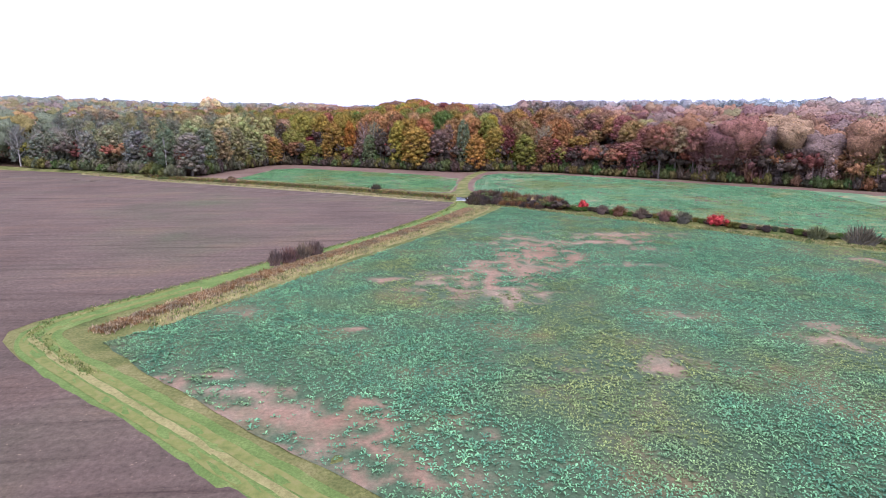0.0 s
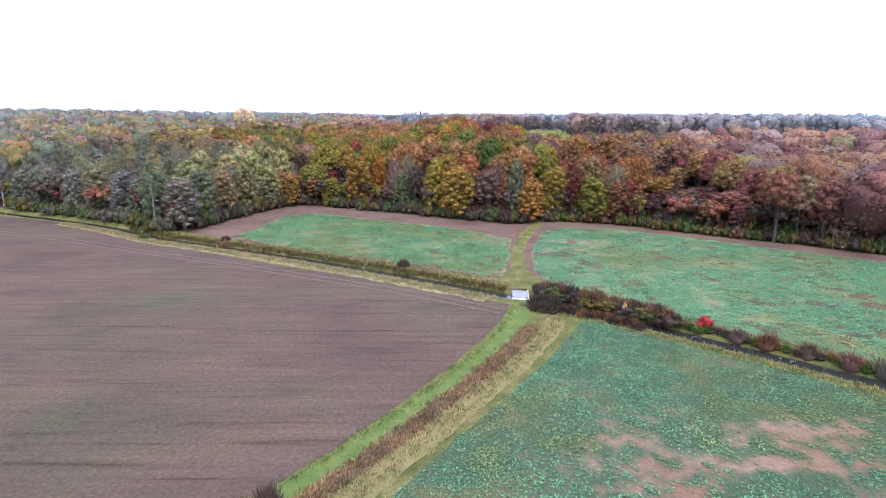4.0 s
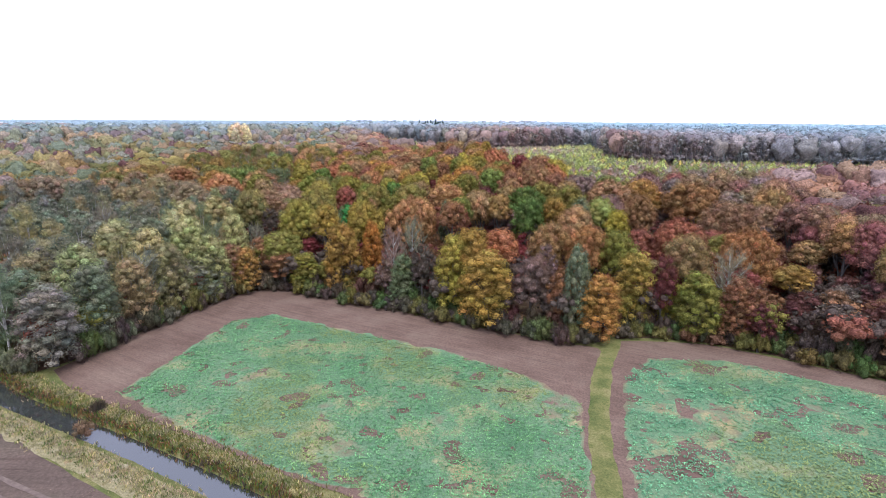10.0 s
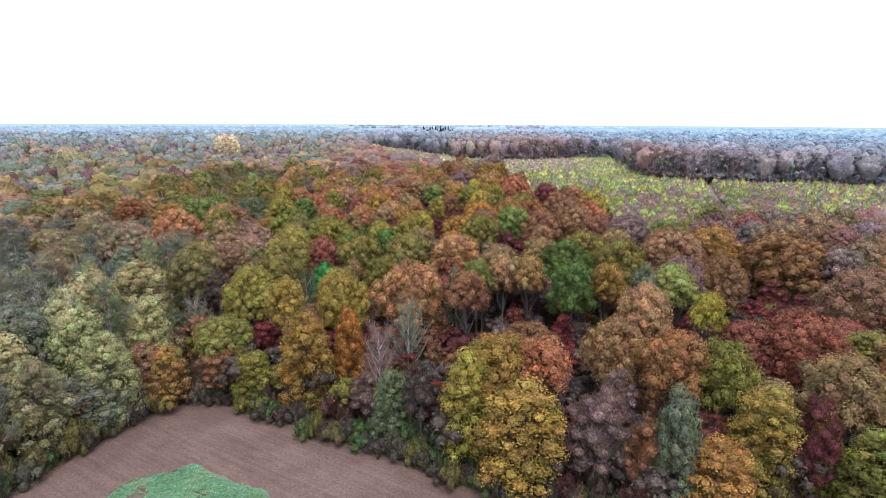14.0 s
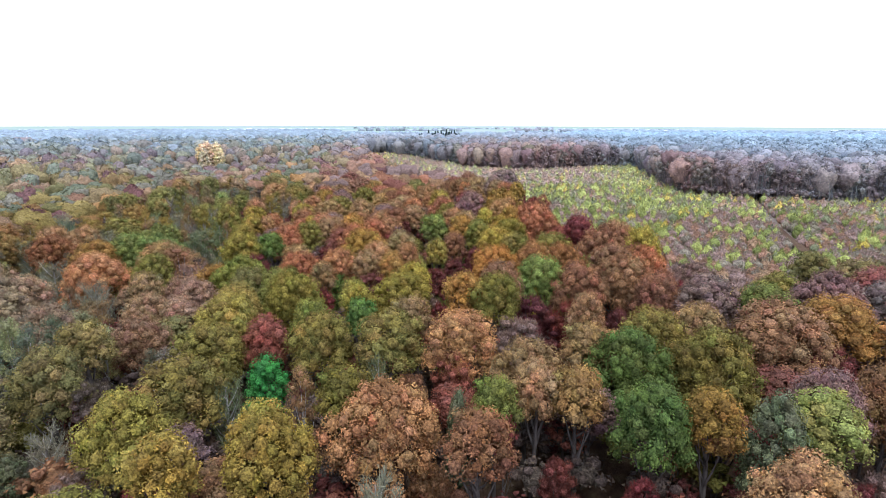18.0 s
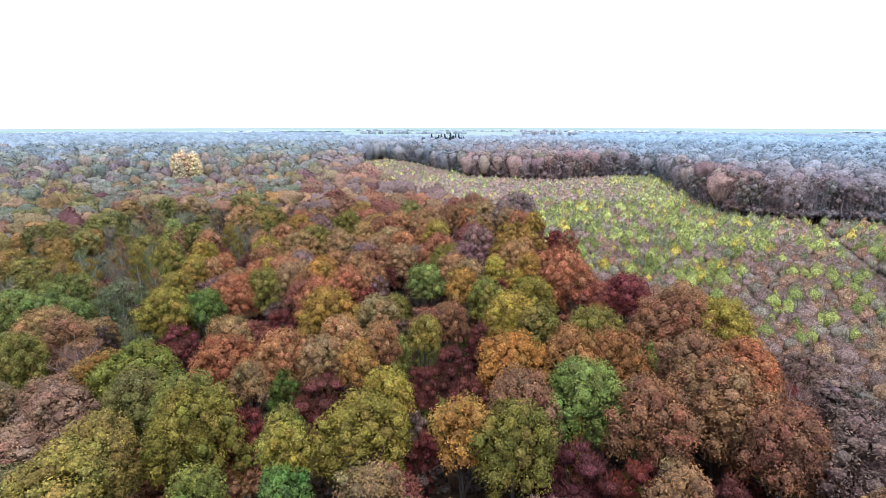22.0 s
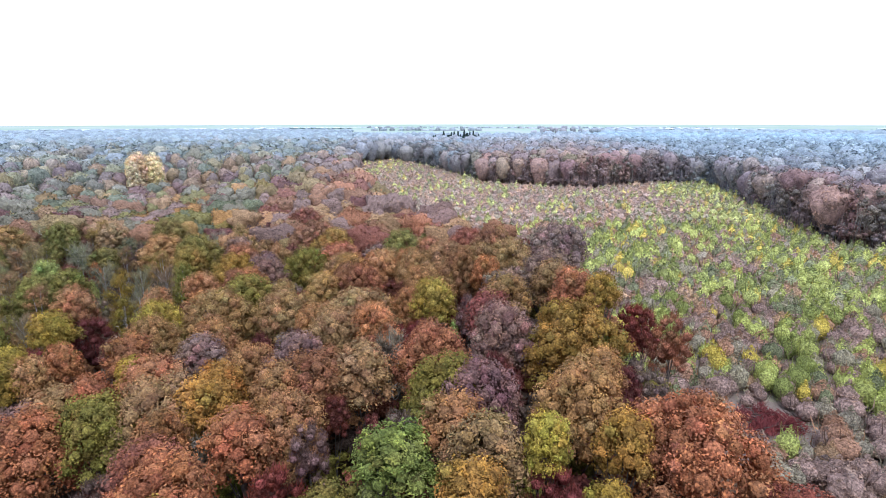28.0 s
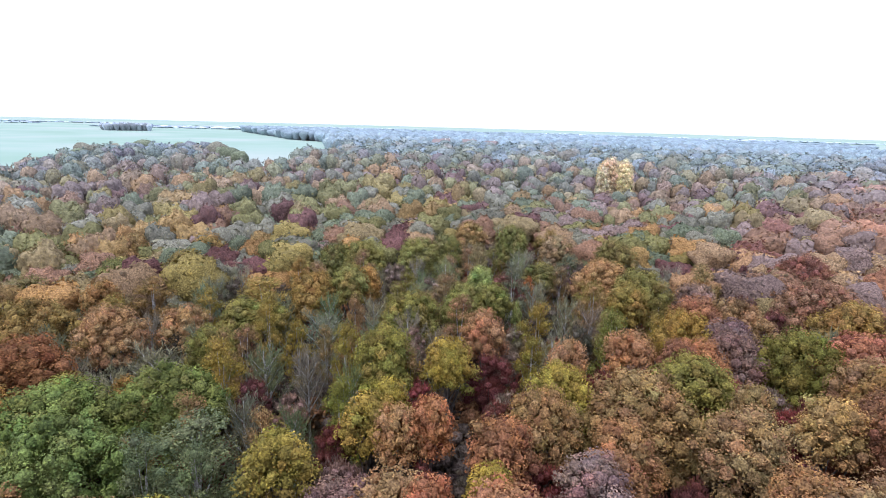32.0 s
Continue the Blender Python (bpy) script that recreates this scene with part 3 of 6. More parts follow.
def inside(poly, x, y):
    """Which of the points lie in the polygon."""
    x, y = np.asarray(x, float), np.asarray(y, float)
    r = np.zeros(x.shape, bool)
    for (x0, y0), (x1, y1) in zip(poly, poly[1:] + poly[:1]):
        if y0 != y1:
            r ^= ((y0 > y) != (y1 > y)) & (x < (x1 - x0) * (y - y0) / (y1 - y0) + x0)
    return r


def along(line, step):
    """Even points on a line, with the unit direction at each."""
    line = np.asarray(line, float)
    seg = np.linalg.norm(np.diff(line, axis=0), axis=1)
    s = np.r_[0, np.cumsum(seg)]
    k = max(2, int(s[-1] / step) + 1)
    u = np.linspace(0, s[-1], k)
    p = np.c_[np.interp(u, s, line[:, 0]), np.interp(u, s, line[:, 1])]
    for _ in range(2):
        p[1:-1] = (p[:-2] + 2 * p[1:-1] + p[2:]) / 4
    d = np.gradient(p, axis=0)
    return p, d / (np.linalg.norm(d, axis=1, keepdims=True) + 1e-9)


def wobble(x, y, s, seed=0.0):
    """Smooth noise of about -1 to 1 over the plan, for arrays."""
    return np.array([noise.noise((a * s + seed, b * s, seed * 1.7)) for a, b in zip(np.ravel(x), np.ravel(y))]).reshape(np.shape(x))


def to_stream(x, y):
    """Distance of points from the stream's middle line."""
    return to_line(STREAM, x, y)


def sheet(name, poly, z, step, material, relief=0.0, label="", category="field", bare=None, waver=0.35, fade=0.0):
    """A field over a polygon: a fine uneven net whose edge wavers a little."""
    from_edge, d = along(poly + poly[:1], max(1.0, min(step, 4.0)))
    from_edge = from_edge[:-1]
    w = wobble(from_edge[:, 0], from_edge[:, 1], 0.4, 3.1) * waver
    from_edge = from_edge + np.c_[-d[:-1, 1], d[:-1, 0]] * w[:, None]
    x0, y0 = np.min(poly, 0)
    x1, y1 = np.max(poly, 0)
    gx, gy = np.meshgrid(np.arange(x0, x1, step), np.arange(y0, y1, step))
    rng = np.random.default_rng(len(poly))
    gx, gy = (gx + rng.uniform(-.3, .3, gx.shape) * step).ravel(), (gy + rng.uniform(-.3, .3, gy.shape) * step).ravel()
    ok = inside(poly, gx, gy)
    pts = np.r_[from_edge, np.c_[gx[ok], gy[ok]]]
    n = len(from_edge)
    co, _, faces, *_ = mathutils.geometry.delaunay_2d_cdt([Vector(p) for p in pts.tolist()], [], [list(range(n))], 1, 1e-4)
    co = np.array([c[:] for c in co])
    up = rise(co[:, 0], co[:, 1])
    zz = z + up + 0.03 * up + relief * wobble(co[:, 0], co[:, 1], 0.35, 7.7) + relief * 0.6 * wobble(co[:, 0], co[:, 1], 1.3, 1.2)
    me = mesh_of(name, np.c_[co, zz], np.array([list(f) for f in faces if len(f) == 3]), material, tint=None if bare is None else np.repeat(np.clip(sown(co[:, 0], co[:, 1], bare, poly, fade), 0, 1)[:, None], 3, 1), smooth=True)
    return tagged(new(name, me), label, category, kind="structure")


def to_line(line, x, y):
    """Distance of points from a line of corners."""
    best = np.full(np.shape(x), 1e9)
    for (x0, y0), (x1, y1) in zip(line, line[1:]):
        dx, dy = x1 - x0, y1 - y0
        u = np.clip(((x - x0) * dx + (y - y0) * dy) / (dx * dx + dy * dy), 0, 1)
        best = np.minimum(best, np.hypot(x - x0 - u * dx, y - y0 - u * dy))
    return best


def sown(x, y, bare, poly=(), fade=0.0):
    """How densely the rapeseed came up, 0 to 1 and over; bare: ellipses where it failed; fade: width of the thin edge."""
    want = 0.92 + 0.34 * wobble(x, y, 0.11, 1.5) + 0.34 * wobble(x, y, 0.45, 6.5) + 0.3 * wobble(x, y, 1.5, 2.5)
    u, v = x + 1.6 * wobble(x, y, 0.3, 12.0), y + 1.3 * wobble(x, y, 0.3, 15.0)
    rag = 0.72 + 0.8 * wobble(x, y, 0.55, 18.0) + 0.9 * wobble(x, y, 1.6, 28.0)
    for cx, cy, rx, ry in bare:
        want -= 0.9 * rag * np.exp(-(((u - cx) / rx) ** 2 + ((v - cy) / ry) ** 2) * 0.62)
    if fade:
        want += 0.1
        want -= 1.0 * (0.9 + 0.9 * wobble(x, y, 0.22, 21.0)) * np.exp(-(to_line(list(poly) + [poly[0]], x, y) / fade) ** 2)
    return want


def ribbon(name, line, offsets, heights, material, step=1.5, waver=0.0, label="", category="", seed=0):
    """A strip swept along a line: offsets to its left, with a height each."""
    p, d = along(line, step)
    nrm = np.c_[-d[:, 1], d[:, 0]]
    rows = []
    for i, (o, h) in enumerate(zip(offsets, heights)):
        w = wobble(p[:, 0], p[:, 1], 0.5, 2.0 + seed + i) * waver
        q = p + nrm * (o + w)[:, None]
        rows.append(np.c_[q, np.full(len(q), h) + 0.03 * wobble(q[:, 0], q[:, 1], 0.9, 5.0 + i)])
    v = np.stack(rows, 1).reshape(-1, 3)
    m, k = len(offsets), len(p)
    f = [[a * m + b, a * m + b + 1, (a + 1) * m + b + 1, (a + 1) * m + b] for a in range(k - 1) for b in range(m - 1)]
    f = np.array(f)[:, ::-1]
    return tagged(new(name, mesh_of(name, v, f, material, smooth=True)), label, category, kind="structure")


# the ground: one sheet to the horizon, with the stream's bed cut into it
def ground():
    p, d = along(STREAM, 2.5)
    nrm = np.c_[-d[:, 1], d[:, 0]]
    pts, zs = [], []
    for o, h in ((0, -1.5), (-1.0, -1.4), (1.0, -1.4), (-1.4, -0.9), (1.4, -0.9), (-1.9, -0.3), (2.1, -0.35), (-2.9, 0.0), (3.2, -0.02), (-5, 0), (5, 0)):
        w = wobble(p[:, 0], p[:, 1], 0.35, 4.0 + o) * (0.3 if abs(o) > 1.5 else 0)
        pts.append(p + nrm * (o + w)[:, None])
        zs.append(np.full(len(p), h) - 0.1 * np.abs(wobble(p[:, 0], p[:, 1], 0.6, 8 + o)) * (abs(o) > 2))
    gx, gy = np.meshgrid(np.arange(-330, 330, 9.0), np.arange(-80, 440, 9.0))
    ok = to_stream(gx, gy) > 8
    pts.append(np.c_[gx[ok], gy[ok]])
    zs.append(np.zeros(ok.sum()))
    for r in (470, 540, 620, 760, 1100, 2000, 3300, 4900):
        a = np.linspace(0, 2 * math.pi, 60, endpoint=False)
        pts.append(np.c_[r * np.cos(a), 150 + r * np.sin(a)])
        zs.append(np.zeros(60))
    pts, zs = np.concatenate(pts), np.concatenate(zs)
    co, _, faces, orig, *_ = mathutils.geometry.delaunay_2d_cdt([Vector(q) for q in pts.tolist()], [], [], 0, 1e-4)
    z = np.array([zs[o[0]] if o else 0.0 for o in orig])
    co = np.array([c[:] for c in co])
    z = z + 0.85 * rise(co[:, 0], co[:, 1])
    me = mesh_of("ground", np.c_[co, z], np.array([list(f) for f in faces]), GRASS, smooth=True)
    return tagged(new("ground", me), "rough grassland and dry grassy stream banks", "ground", kind="structure")


# ---- ground, fields, water ----
s = Shade("bracken", 0.95, 0.05)
BRACKEN = s.colour(s.ramp(s.noise(0.3, 8, 0.75), [(0.3, (0.16, 0.14, 0.11)), (0.5, (0.27, 0.22, 0.19)), (0.62, (0.25, 0.25, 0.16)), (0.75, (0.36, 0.28, 0.24))])).bump(s.noise(2.0, 6, 0.75), 0.3).m
BARE_C = [(12.5, 80, 5.5, 8), (17, 76, 3.5, 5), (24, 90, 8, 1.6), (38, 91, 6, 2.6), (26, 84.5, 7, 1.2), (6, 69, 6, 3.5), (27, 71, 7, 1.3), (34, 80, 4, 1), (0.5, 61.7, 5.3, 4.4), (8.2, 59.5, 5.1, 5.6), (23.2, 51.6, 3.3, 1.8), (14.2, 48.5, 1.7, 1.1), (9.1, 39.2, 2.1, 1.0), (17.6, 40.3, 4.1, 2.6), (-20.3, 52.1, 2.5, 1.2), (-7.6, 63.3, 2, 1.2), (35.6, 46.6, 4.9, 3),
          (27.8, 85.6, 4, 3.5), (58.6, 74, 5, 3), (-5, 33.8, 1.8, 1.2), (-17.5, 37, 4.2, 2.2), (-12, 33.2, 4.6, 2.2), (-6, 29.6, 4.4, 2.1), (0, 25.4, 4.4, 2), (-8.2, 47.4, 3, 0.8), (1.2, 31.1, 1.3, 0.8), (-19.5, 37.8, 3, 1.6)]
BARE_W = [(-48.5, 176.3, 5, 2.4), (-45.5, 164.7, 2, 0.9), (-32.9, 167.6, 2.3, 1.2), (-15.9, 166.5, 3.5, 1.6), (-23, 158.2, 4.8, 1.8), (-10.4, 180.9, 1.5, 0.9), (2, 168, 3, 9)]
BARE_E = [(25.1, 172.5, 6.5, 1.8), (38.4, 176, 6.5, 1.5), (50.9, 171.2, 4, 1.5), (12.2, 170, 1.4, 12), (23.3, 167, 2.4, 3.4), (64, 160, 8, 2), (16.5, 160, 1.0, 13), (19.5, 172, 0.9, 8), (30, 150, 6, 1.2), (45, 141, 8, 1.3), (38, 128, 7, 1.2)]
ground()
sheet("ploughed_field", PLOUGH, 0.04, 3.0, TILLED, 0.05, "grey-brown tilled field with faint furrows and green weed traces")
sheet("field_near", CROP_C, 0.04, 1.3, CROP_SOIL, 0.05, "pinkish brown soil of the rapeseed field", bare=BARE_C)
sheet("field_west", FIELD_W, 0.04, 2.5, HEADLAND, 0.05, "bare brown headland round the western rapeseed field")
sheet("field_east", FIELD_E, 0.04, 4.0, HEADLAND, 0.05, "bare brown headland round the eastern rapeseed field")
sheet("crop_ground_west", CROP_W, 0.055, 1.2, CROP_FAR, 0.05, "sown soil of the western field", bare=BARE_W, waver=1.0, fade=0.6)
sheet("crop_ground_east", CROP_E, 0.055, 1.6, CROP_FAR, 0.05, "sown soil of the eastern field", bare=BARE_E, waver=1.0, fade=0.5)
sheet("forest_floor", WOOD, 0.06, 24.0, FLOOR, 0.04, "brown leaf litter under the trees", "forest floor")
sheet("clearing_floor", CLEARING, 0.12, 8.0, BRACKEN, 0.06, "rough grass and bracken of the young plantation", "clearing")
ribbon("stream", STREAM, (-2.05, 0, 2.05), (-0.72, -0.72, -0.72), WATER, 2.0, 0.0, "narrow still stream with dark reflecting water", "water")

TRACK_LINE = [(62, -34), (40, -10), (20, 3.5), (4, 16.6), (-8, 24.6), (-17, 31), (-26, 37.2), (-32, 41.4), (-36.2, 45), (-36.4, 48.4), (-33.6, 53), (-28.4, 60.6), (-22, 70.6), (-14.2, 81), (-6.8, 94), (-1.2, 105), (2.8, 116), (4.8, 127.2)]
ribbon("farm_track", TRACK_LINE, (-1.9, -1.0, 0.0, 1.0, 1.7), (0.03, 0.06, 0.07, 0.06, 0.03), TRACK_GRASS, 1.5, 0.3, "mown green farm track beside the ploughed field", "track")
for side in (-0.85, 0.75):
    ribbon("wheel_rut", TRACK_LINE[:12], (side - 0.36, side, side + 0.36), (0.075, 0.066, 0.075), RUT, 1.2, 0.14, "worn dark olive wheel rut in the grass", "track", seed=side)
MIDDLE = TRACK_LINE[:9]
TRACK_NORTH = [(4.9, 133), (4.95, 140), (5.6, 153.6), (6.6, 166), (8.4, 176), (10.2, 184), (13.4, 194), (15.5, 203)]
ribbon("grass_track", TRACK_NORTH, (-1.5, -0.7, 0.0, 0.7, 1.5), (0.05, 0.13, 0.15, 0.13, 0.05), GRASS, 1.5, 0.3, "yellow-green grass track between two rapeseed fields", "track")
STRIP = [(-27.5, 48.5), (-24.2, 55.2), (-20, 63.5), (-14.3, 73), (-6, 87.3), (3, 103), (7.5, 113), (9.5, 119)]
s = Shade("dry_yellow_grass", 0.9, 0.1)
tone = s.ramp(s.noise(0.4, 5, 0.65), [(0.3, (0.22, 0.215, 0.075)), (0.6, (0.33, 0.29, 0.125))])
fine = s.ramp(s.noise(5.0, 5, 0.7), [(0.3, (0.65, 0.65, 0.6)), (0.7, (1.2, 1.2, 1.2))])
DRY = s.colour(s.mix(1.0, tone, fine, "MULTIPLY")).bump(s.noise(5.0, 5, 0.7), 0.15).m
ribbon("track_ridge", MIDDLE, (-0.34, -0.05, 0.24), (0.07, 0.10, 0.07), DRY, 1.2, 0.14, "pale yellow grass ridge between the wheel ruts", "track")
ribbon("dry_grass_strip", STRIP, (-1.5, 0, 1.4), (0.045, 0.06, 0.045), DRY, 1.5, 0.3, "strip of dry yellow grass along the crop", "verge")
s = Shade("mown_straw", 0.95, 0.05)
tone = s.ramp(s.noise(0.7, 6, 0.7), [(0.3, (0.19, 0.185, 0.08)), (0.5, (0.33, 0.29, 0.16)), (0.68, (0.44, 0.39, 0.26))])
fine = s.ramp(s.noise(5.0, 5, 0.75), [(0.3, (0.55, 0.55, 0.5)), (0.7, (1.25, 1.22, 1.2))])
STRAW_BANK = s.colour(s.mix(1.0, tone, fine, "MULTIPLY")).bump(s.noise(5.0, 5, 0.7), 0.2).m
ribbon("hay_bank", STREAM[2:10], (-6.6, -5.4, -4.2, -2.8), (0.03, 0.1, 0.1, 0.0), STRAW_BANK, 1.5, 0.3, "pale dry mown grass on the southern stream bank", "verge", 3)
WHEEL_LINE = [(2, 122), (-14, 130), (-32, 137), (-52, 144.5), (-76, 152.5), (-104, 163), (-140, 172)]
s = Shade("pale_wheel_soil", 0.95, 0.1)
PALE_SOIL = s.colour(s.ramp(s.noise(1.5, 6, 0.7), [(0.35, (0.13, 0.095, 0.077)), (0.65, (0.19, 0.145, 0.118))])).m
for o in (0.0, 2.0):
    ribbon("wheel_mark", WHEEL_LINE, (o - 0.3, o, o + 0.3), (0.085, 0.10, 0.085), PALE_SOIL, 2.5, 0.15, "pale wheel mark across the tilled field", "track", seed=o)

# the far plain beyond the woods
ring = np.linspace(0, 2 * math.pi, 72, endpoint=False)
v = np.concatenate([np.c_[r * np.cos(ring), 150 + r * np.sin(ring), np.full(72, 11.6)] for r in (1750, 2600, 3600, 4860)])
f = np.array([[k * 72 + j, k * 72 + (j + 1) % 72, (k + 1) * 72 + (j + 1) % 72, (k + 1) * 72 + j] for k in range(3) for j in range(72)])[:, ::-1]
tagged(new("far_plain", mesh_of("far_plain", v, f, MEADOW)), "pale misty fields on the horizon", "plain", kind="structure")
sheet("far_field", [(-378, 294), (-432, 319), (-468, 331), (-500, 390), (-440, 402), (-345, 398), (-352, 414), (-428, 466), (-470, 512), (-960, 692), (-1040, 667), (-1600, 722), (-2300, 694), (-2900, 900), (-2900, -200), (-700, -100), (-400, 150)], 1.0, 60.0, MEADOW, 0.0, "hazy pale green far field beyond the woods")
# tilted up so that the meadow shows over the woods from the camera
FAR_SLOPE = [(-330, 1150), (70, 1150), (190, 1900), (-560, 1900)]
u, w = np.meshgrid(np.linspace(0, 1, 9), np.linspace(0, 1, 13))
v = np.c_[((-330 + 400 * u) * (1 - w) + (-560 + 750 * u) * w).ravel(), (1150 + 750 * w).ravel(), (12.6 + 15.0 * smooth(w * 1.05) + 1.5 * np.sin(u * 5)).ravel()]
f = np.array([[a * 9 + b, a * 9 + b + 1, (a + 1) * 9 + b + 1, (a + 1) * 9 + b] for a in range(12) for b in range(8)])
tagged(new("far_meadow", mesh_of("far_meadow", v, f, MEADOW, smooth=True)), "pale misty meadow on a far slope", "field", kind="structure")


# ---- the ford: a slab that the stream runs over ----
def ford(x, y, turn):
    e = new("ford")
    tagged(e, "wet concrete ford slab with a white weir edge", "ford")
    bm = bmesh.new()
    bmesh.ops.create_cube(bm, size=1, matrix=Matrix.Diagonal((2.7, 5.6, 0.5, 1)))
    bmesh.ops.bevel(bm, geom=bm.edges[:], offset=0.06, segments=2)
    part("slab", bm_mesh("slab", bm, WET), e, "wet grey concrete slab under shallow water").location = (0, 0, -0.4)
    h = Heap()
    h.add(*tube([(1.34, -2.6, -0.12), (1.37, -0.9, -0.14), (1.33, 0.8, -0.12), (1.36, 2.5, -0.13)], [0.1, 0.13, 0.09, 0.11], 6))
    part("weir_edge", h.mesh("weir_edge", CONCRETE), e, "white foaming weir edge")
    for side in (-1, 1):
        bm = bmesh.new()
        bmesh.ops.create_cube(bm, size=1, matrix=Matrix.Diagonal((3.0, 0.9, 1.3, 1)))
        bmesh.ops.bevel(bm, geom=bm.edges[:], offset=0.08, segments=2)
        part("abutment", bm_mesh("abutment", bm, CONCRETE), e).location = (0, 2.9 * side, -0.75)
    e.matrix_basis = pose(x, y, 0.06, 0, 0, turn)


ford(4.75, 130.8, -2)


# ---- trees: models ----
MODELS = {
    "oak": [oak_model(11 + i, 15.0 if R < 6 else 12.5, 0.25 if R < 6 else 0.27, R, H, 19.5 - H, n) for i, (R, H, n) in enumerate(((3.5, 7.8, 54), (5, 9.6, 84), (7.2, 11.5, 126), (3.5, 7.2, 50), (5, 10.2, 90), (7.2, 12.2, 132)))],
    "feather": [feather_model(31 + i, 5200, 0.035) for i in range(3)],
    "airy": [airy_model(51 + i, 19.0, 0.2) for i in range(3)],
    "full": [oak_model(71 + i, 15.0, 0.24, 4.2, 16.5, 2.0, 100) for i in range(3)],
    "bare": [bare_model(91 + i, 700) for i in range(3)],
}
SIZE = {"oak": (5.0, 19.5), "feather": (4.5, 18.0), "airy": (3.6, 20.5), "full": (4.3, 18.6), "bare": (4.0, 17.0)}
NAME = {"oak": "oak_tree", "feather": "beech_tree", "airy": "poplar_tree", "full": "lime_tree", "bare": "bare_tree"}
WORD = {"red": "bright red", "butter": "pale butter yellow", "gold": "golden olive", "amber": "amber", "coral": "coral red", "khaki": "khaki", "rust": "rust brown", "mint": "light green", "olive": "olive green", "yellow": "bright yellow", "ochre": "ochre yellow", "orange": "bright orange", "peach": "salmon orange", "tan": "faded tan", "brown": "dull brown", "russet": "russet red",
        "maroon": "dark maroon", "wine": "wine red", "mauve": "mauve brown", "grey": "grey", "sage": "grey-green", "green": "dark green", "jade": "vivid green", "pale": "pale straw yellow", "lime": "yellow-green", "leaf": "fresh green",
        "bluegrey": "misty blue-grey", "lilac": "lilac grey", "dim": "dim brown", "hay": "yellowish"}
WILLOW = "willow leafy down to the stream bank"
SHAPE = {"oak": "oak with a broad domed crown", "feather": "young beech with fine upswept twigs", "airy": "slender poplar with a thin airy crown", "full": "tree leafy down to the ground", "bare": "leafless tree with pale twigs"}
rng = np.random.default_rng(5)
planted = []


FLIGHT_LINE = [(-10, 200), (-20, 240), (-45, 319), (-55, 335)]  # the camera's course; haze in leaf colours grows with distance from it


def plant(kind, x, y, R, top, tint, group=""):
    """One tree of its kind: crown radius R, height top, colour of the leaves."""
    i = len(planted) % len(MODELS[kind])
    if kind == "oak":
        i = (0 if R < 4.2 else 1 if R < 6 else 2) + 3 * (i % 2)
    tr, cr = MODELS[kind][i]
    e = new("willow" if "willow" in group else NAME[kind])
    tagged(e, WORD[tint] + " autumn " + (WILLOW if "willow" in group else SHAPE[kind]), "tree", group or "trees of the wood")
    part("trunk", tr, e)
    crown = part("crown", cr, e)
    j = 1 + rng.normal(0, 0.08)
    # thin: haze put into leaf colour off the course; western trees also greyer
    thin = float(np.interp(to_line(FLIGHT_LINE, x, y), (55, 190), (0.0, 0.34)) + 0.1 * np.clip((x - 35) / 50, 0, 1) + 0.3 * np.clip((-58 - x) / 30, 0, 1) * (y < 292))
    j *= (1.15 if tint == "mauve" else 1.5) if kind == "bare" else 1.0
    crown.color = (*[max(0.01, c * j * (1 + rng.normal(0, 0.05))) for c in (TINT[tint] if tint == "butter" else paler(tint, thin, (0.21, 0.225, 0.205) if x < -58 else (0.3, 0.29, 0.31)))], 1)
    r0, h0 = SIZE[kind]
    if kind == "oak":
        r0 = (3.5, 5.0, 7.2)[i % 3]
    wide, high = R / r0 * (1.12 if kind == "oak" else 1.0), top / h0
    if kind in ("oak", "feather"):
        tall = min(high, max(wide * 1.05, high * 0.55))
        crown.scale, crown.location = (1, 1, tall / high), (0, 0, h0 * (1 - tall / high))
    e.matrix_basis = pose(x, y, float(rise(x, y)), 0, 0, rng.uniform(0, 360)) @ Matrix.Diagonal((wide, wide, high, 1))
    planted.append((x, y, R))


for kind, x, y, R, top, tint in (
    ("bare", -77.9, 196.9, 4.6, 15.4, "grey"), ("full", 11.5, 197.1, 4.5, 12.8, "amber"), ("full", 7.2, 198.1, 3.1, 17.8, "sage"),
    ("full", 36.5, 198.7, 3.9, 12.7, "brown"), ("feather", 5.0, 199.8, 3.9, 14.1, "brown"), ("full", 29.7, 200.0, 4.7, 13.0, "olive"),
    ("feather", -0.8, 201.8, 4.8, 16.1, "mauve"), ("feather", 23.9, 202.5, 3.8, 16.3, "maroon"), ("full", -9.5, 202.7, 6.1, 15.1, "gold"),
    ("bare", -75.9, 203.5, 5.4, 11.9, "grey"), ("full", 25.7, 203.6, 2.4, 12.3, "gold"), ("full", 19.4, 204.2, 4.7, 15.4, "gold"),
    ("bare", 36.7, 204.9, 4.3, 16.8, "grey"), ("feather", 2.1, 205.6, 3.0, 17.0, "mauve"), ("full", -90.6, 206.9, 5.6, 18.5, "pale"),
    ("full", -16.4, 207.1, 4.3, 17.4, "yellow"), ("oak", 30.0, 208.3, 4.6, 18.5, "tan"), ("feather", -23.2, 209.0, 3.3, 15.7, "dim"),
):
    plant(kind, x, y, R, top, tint)
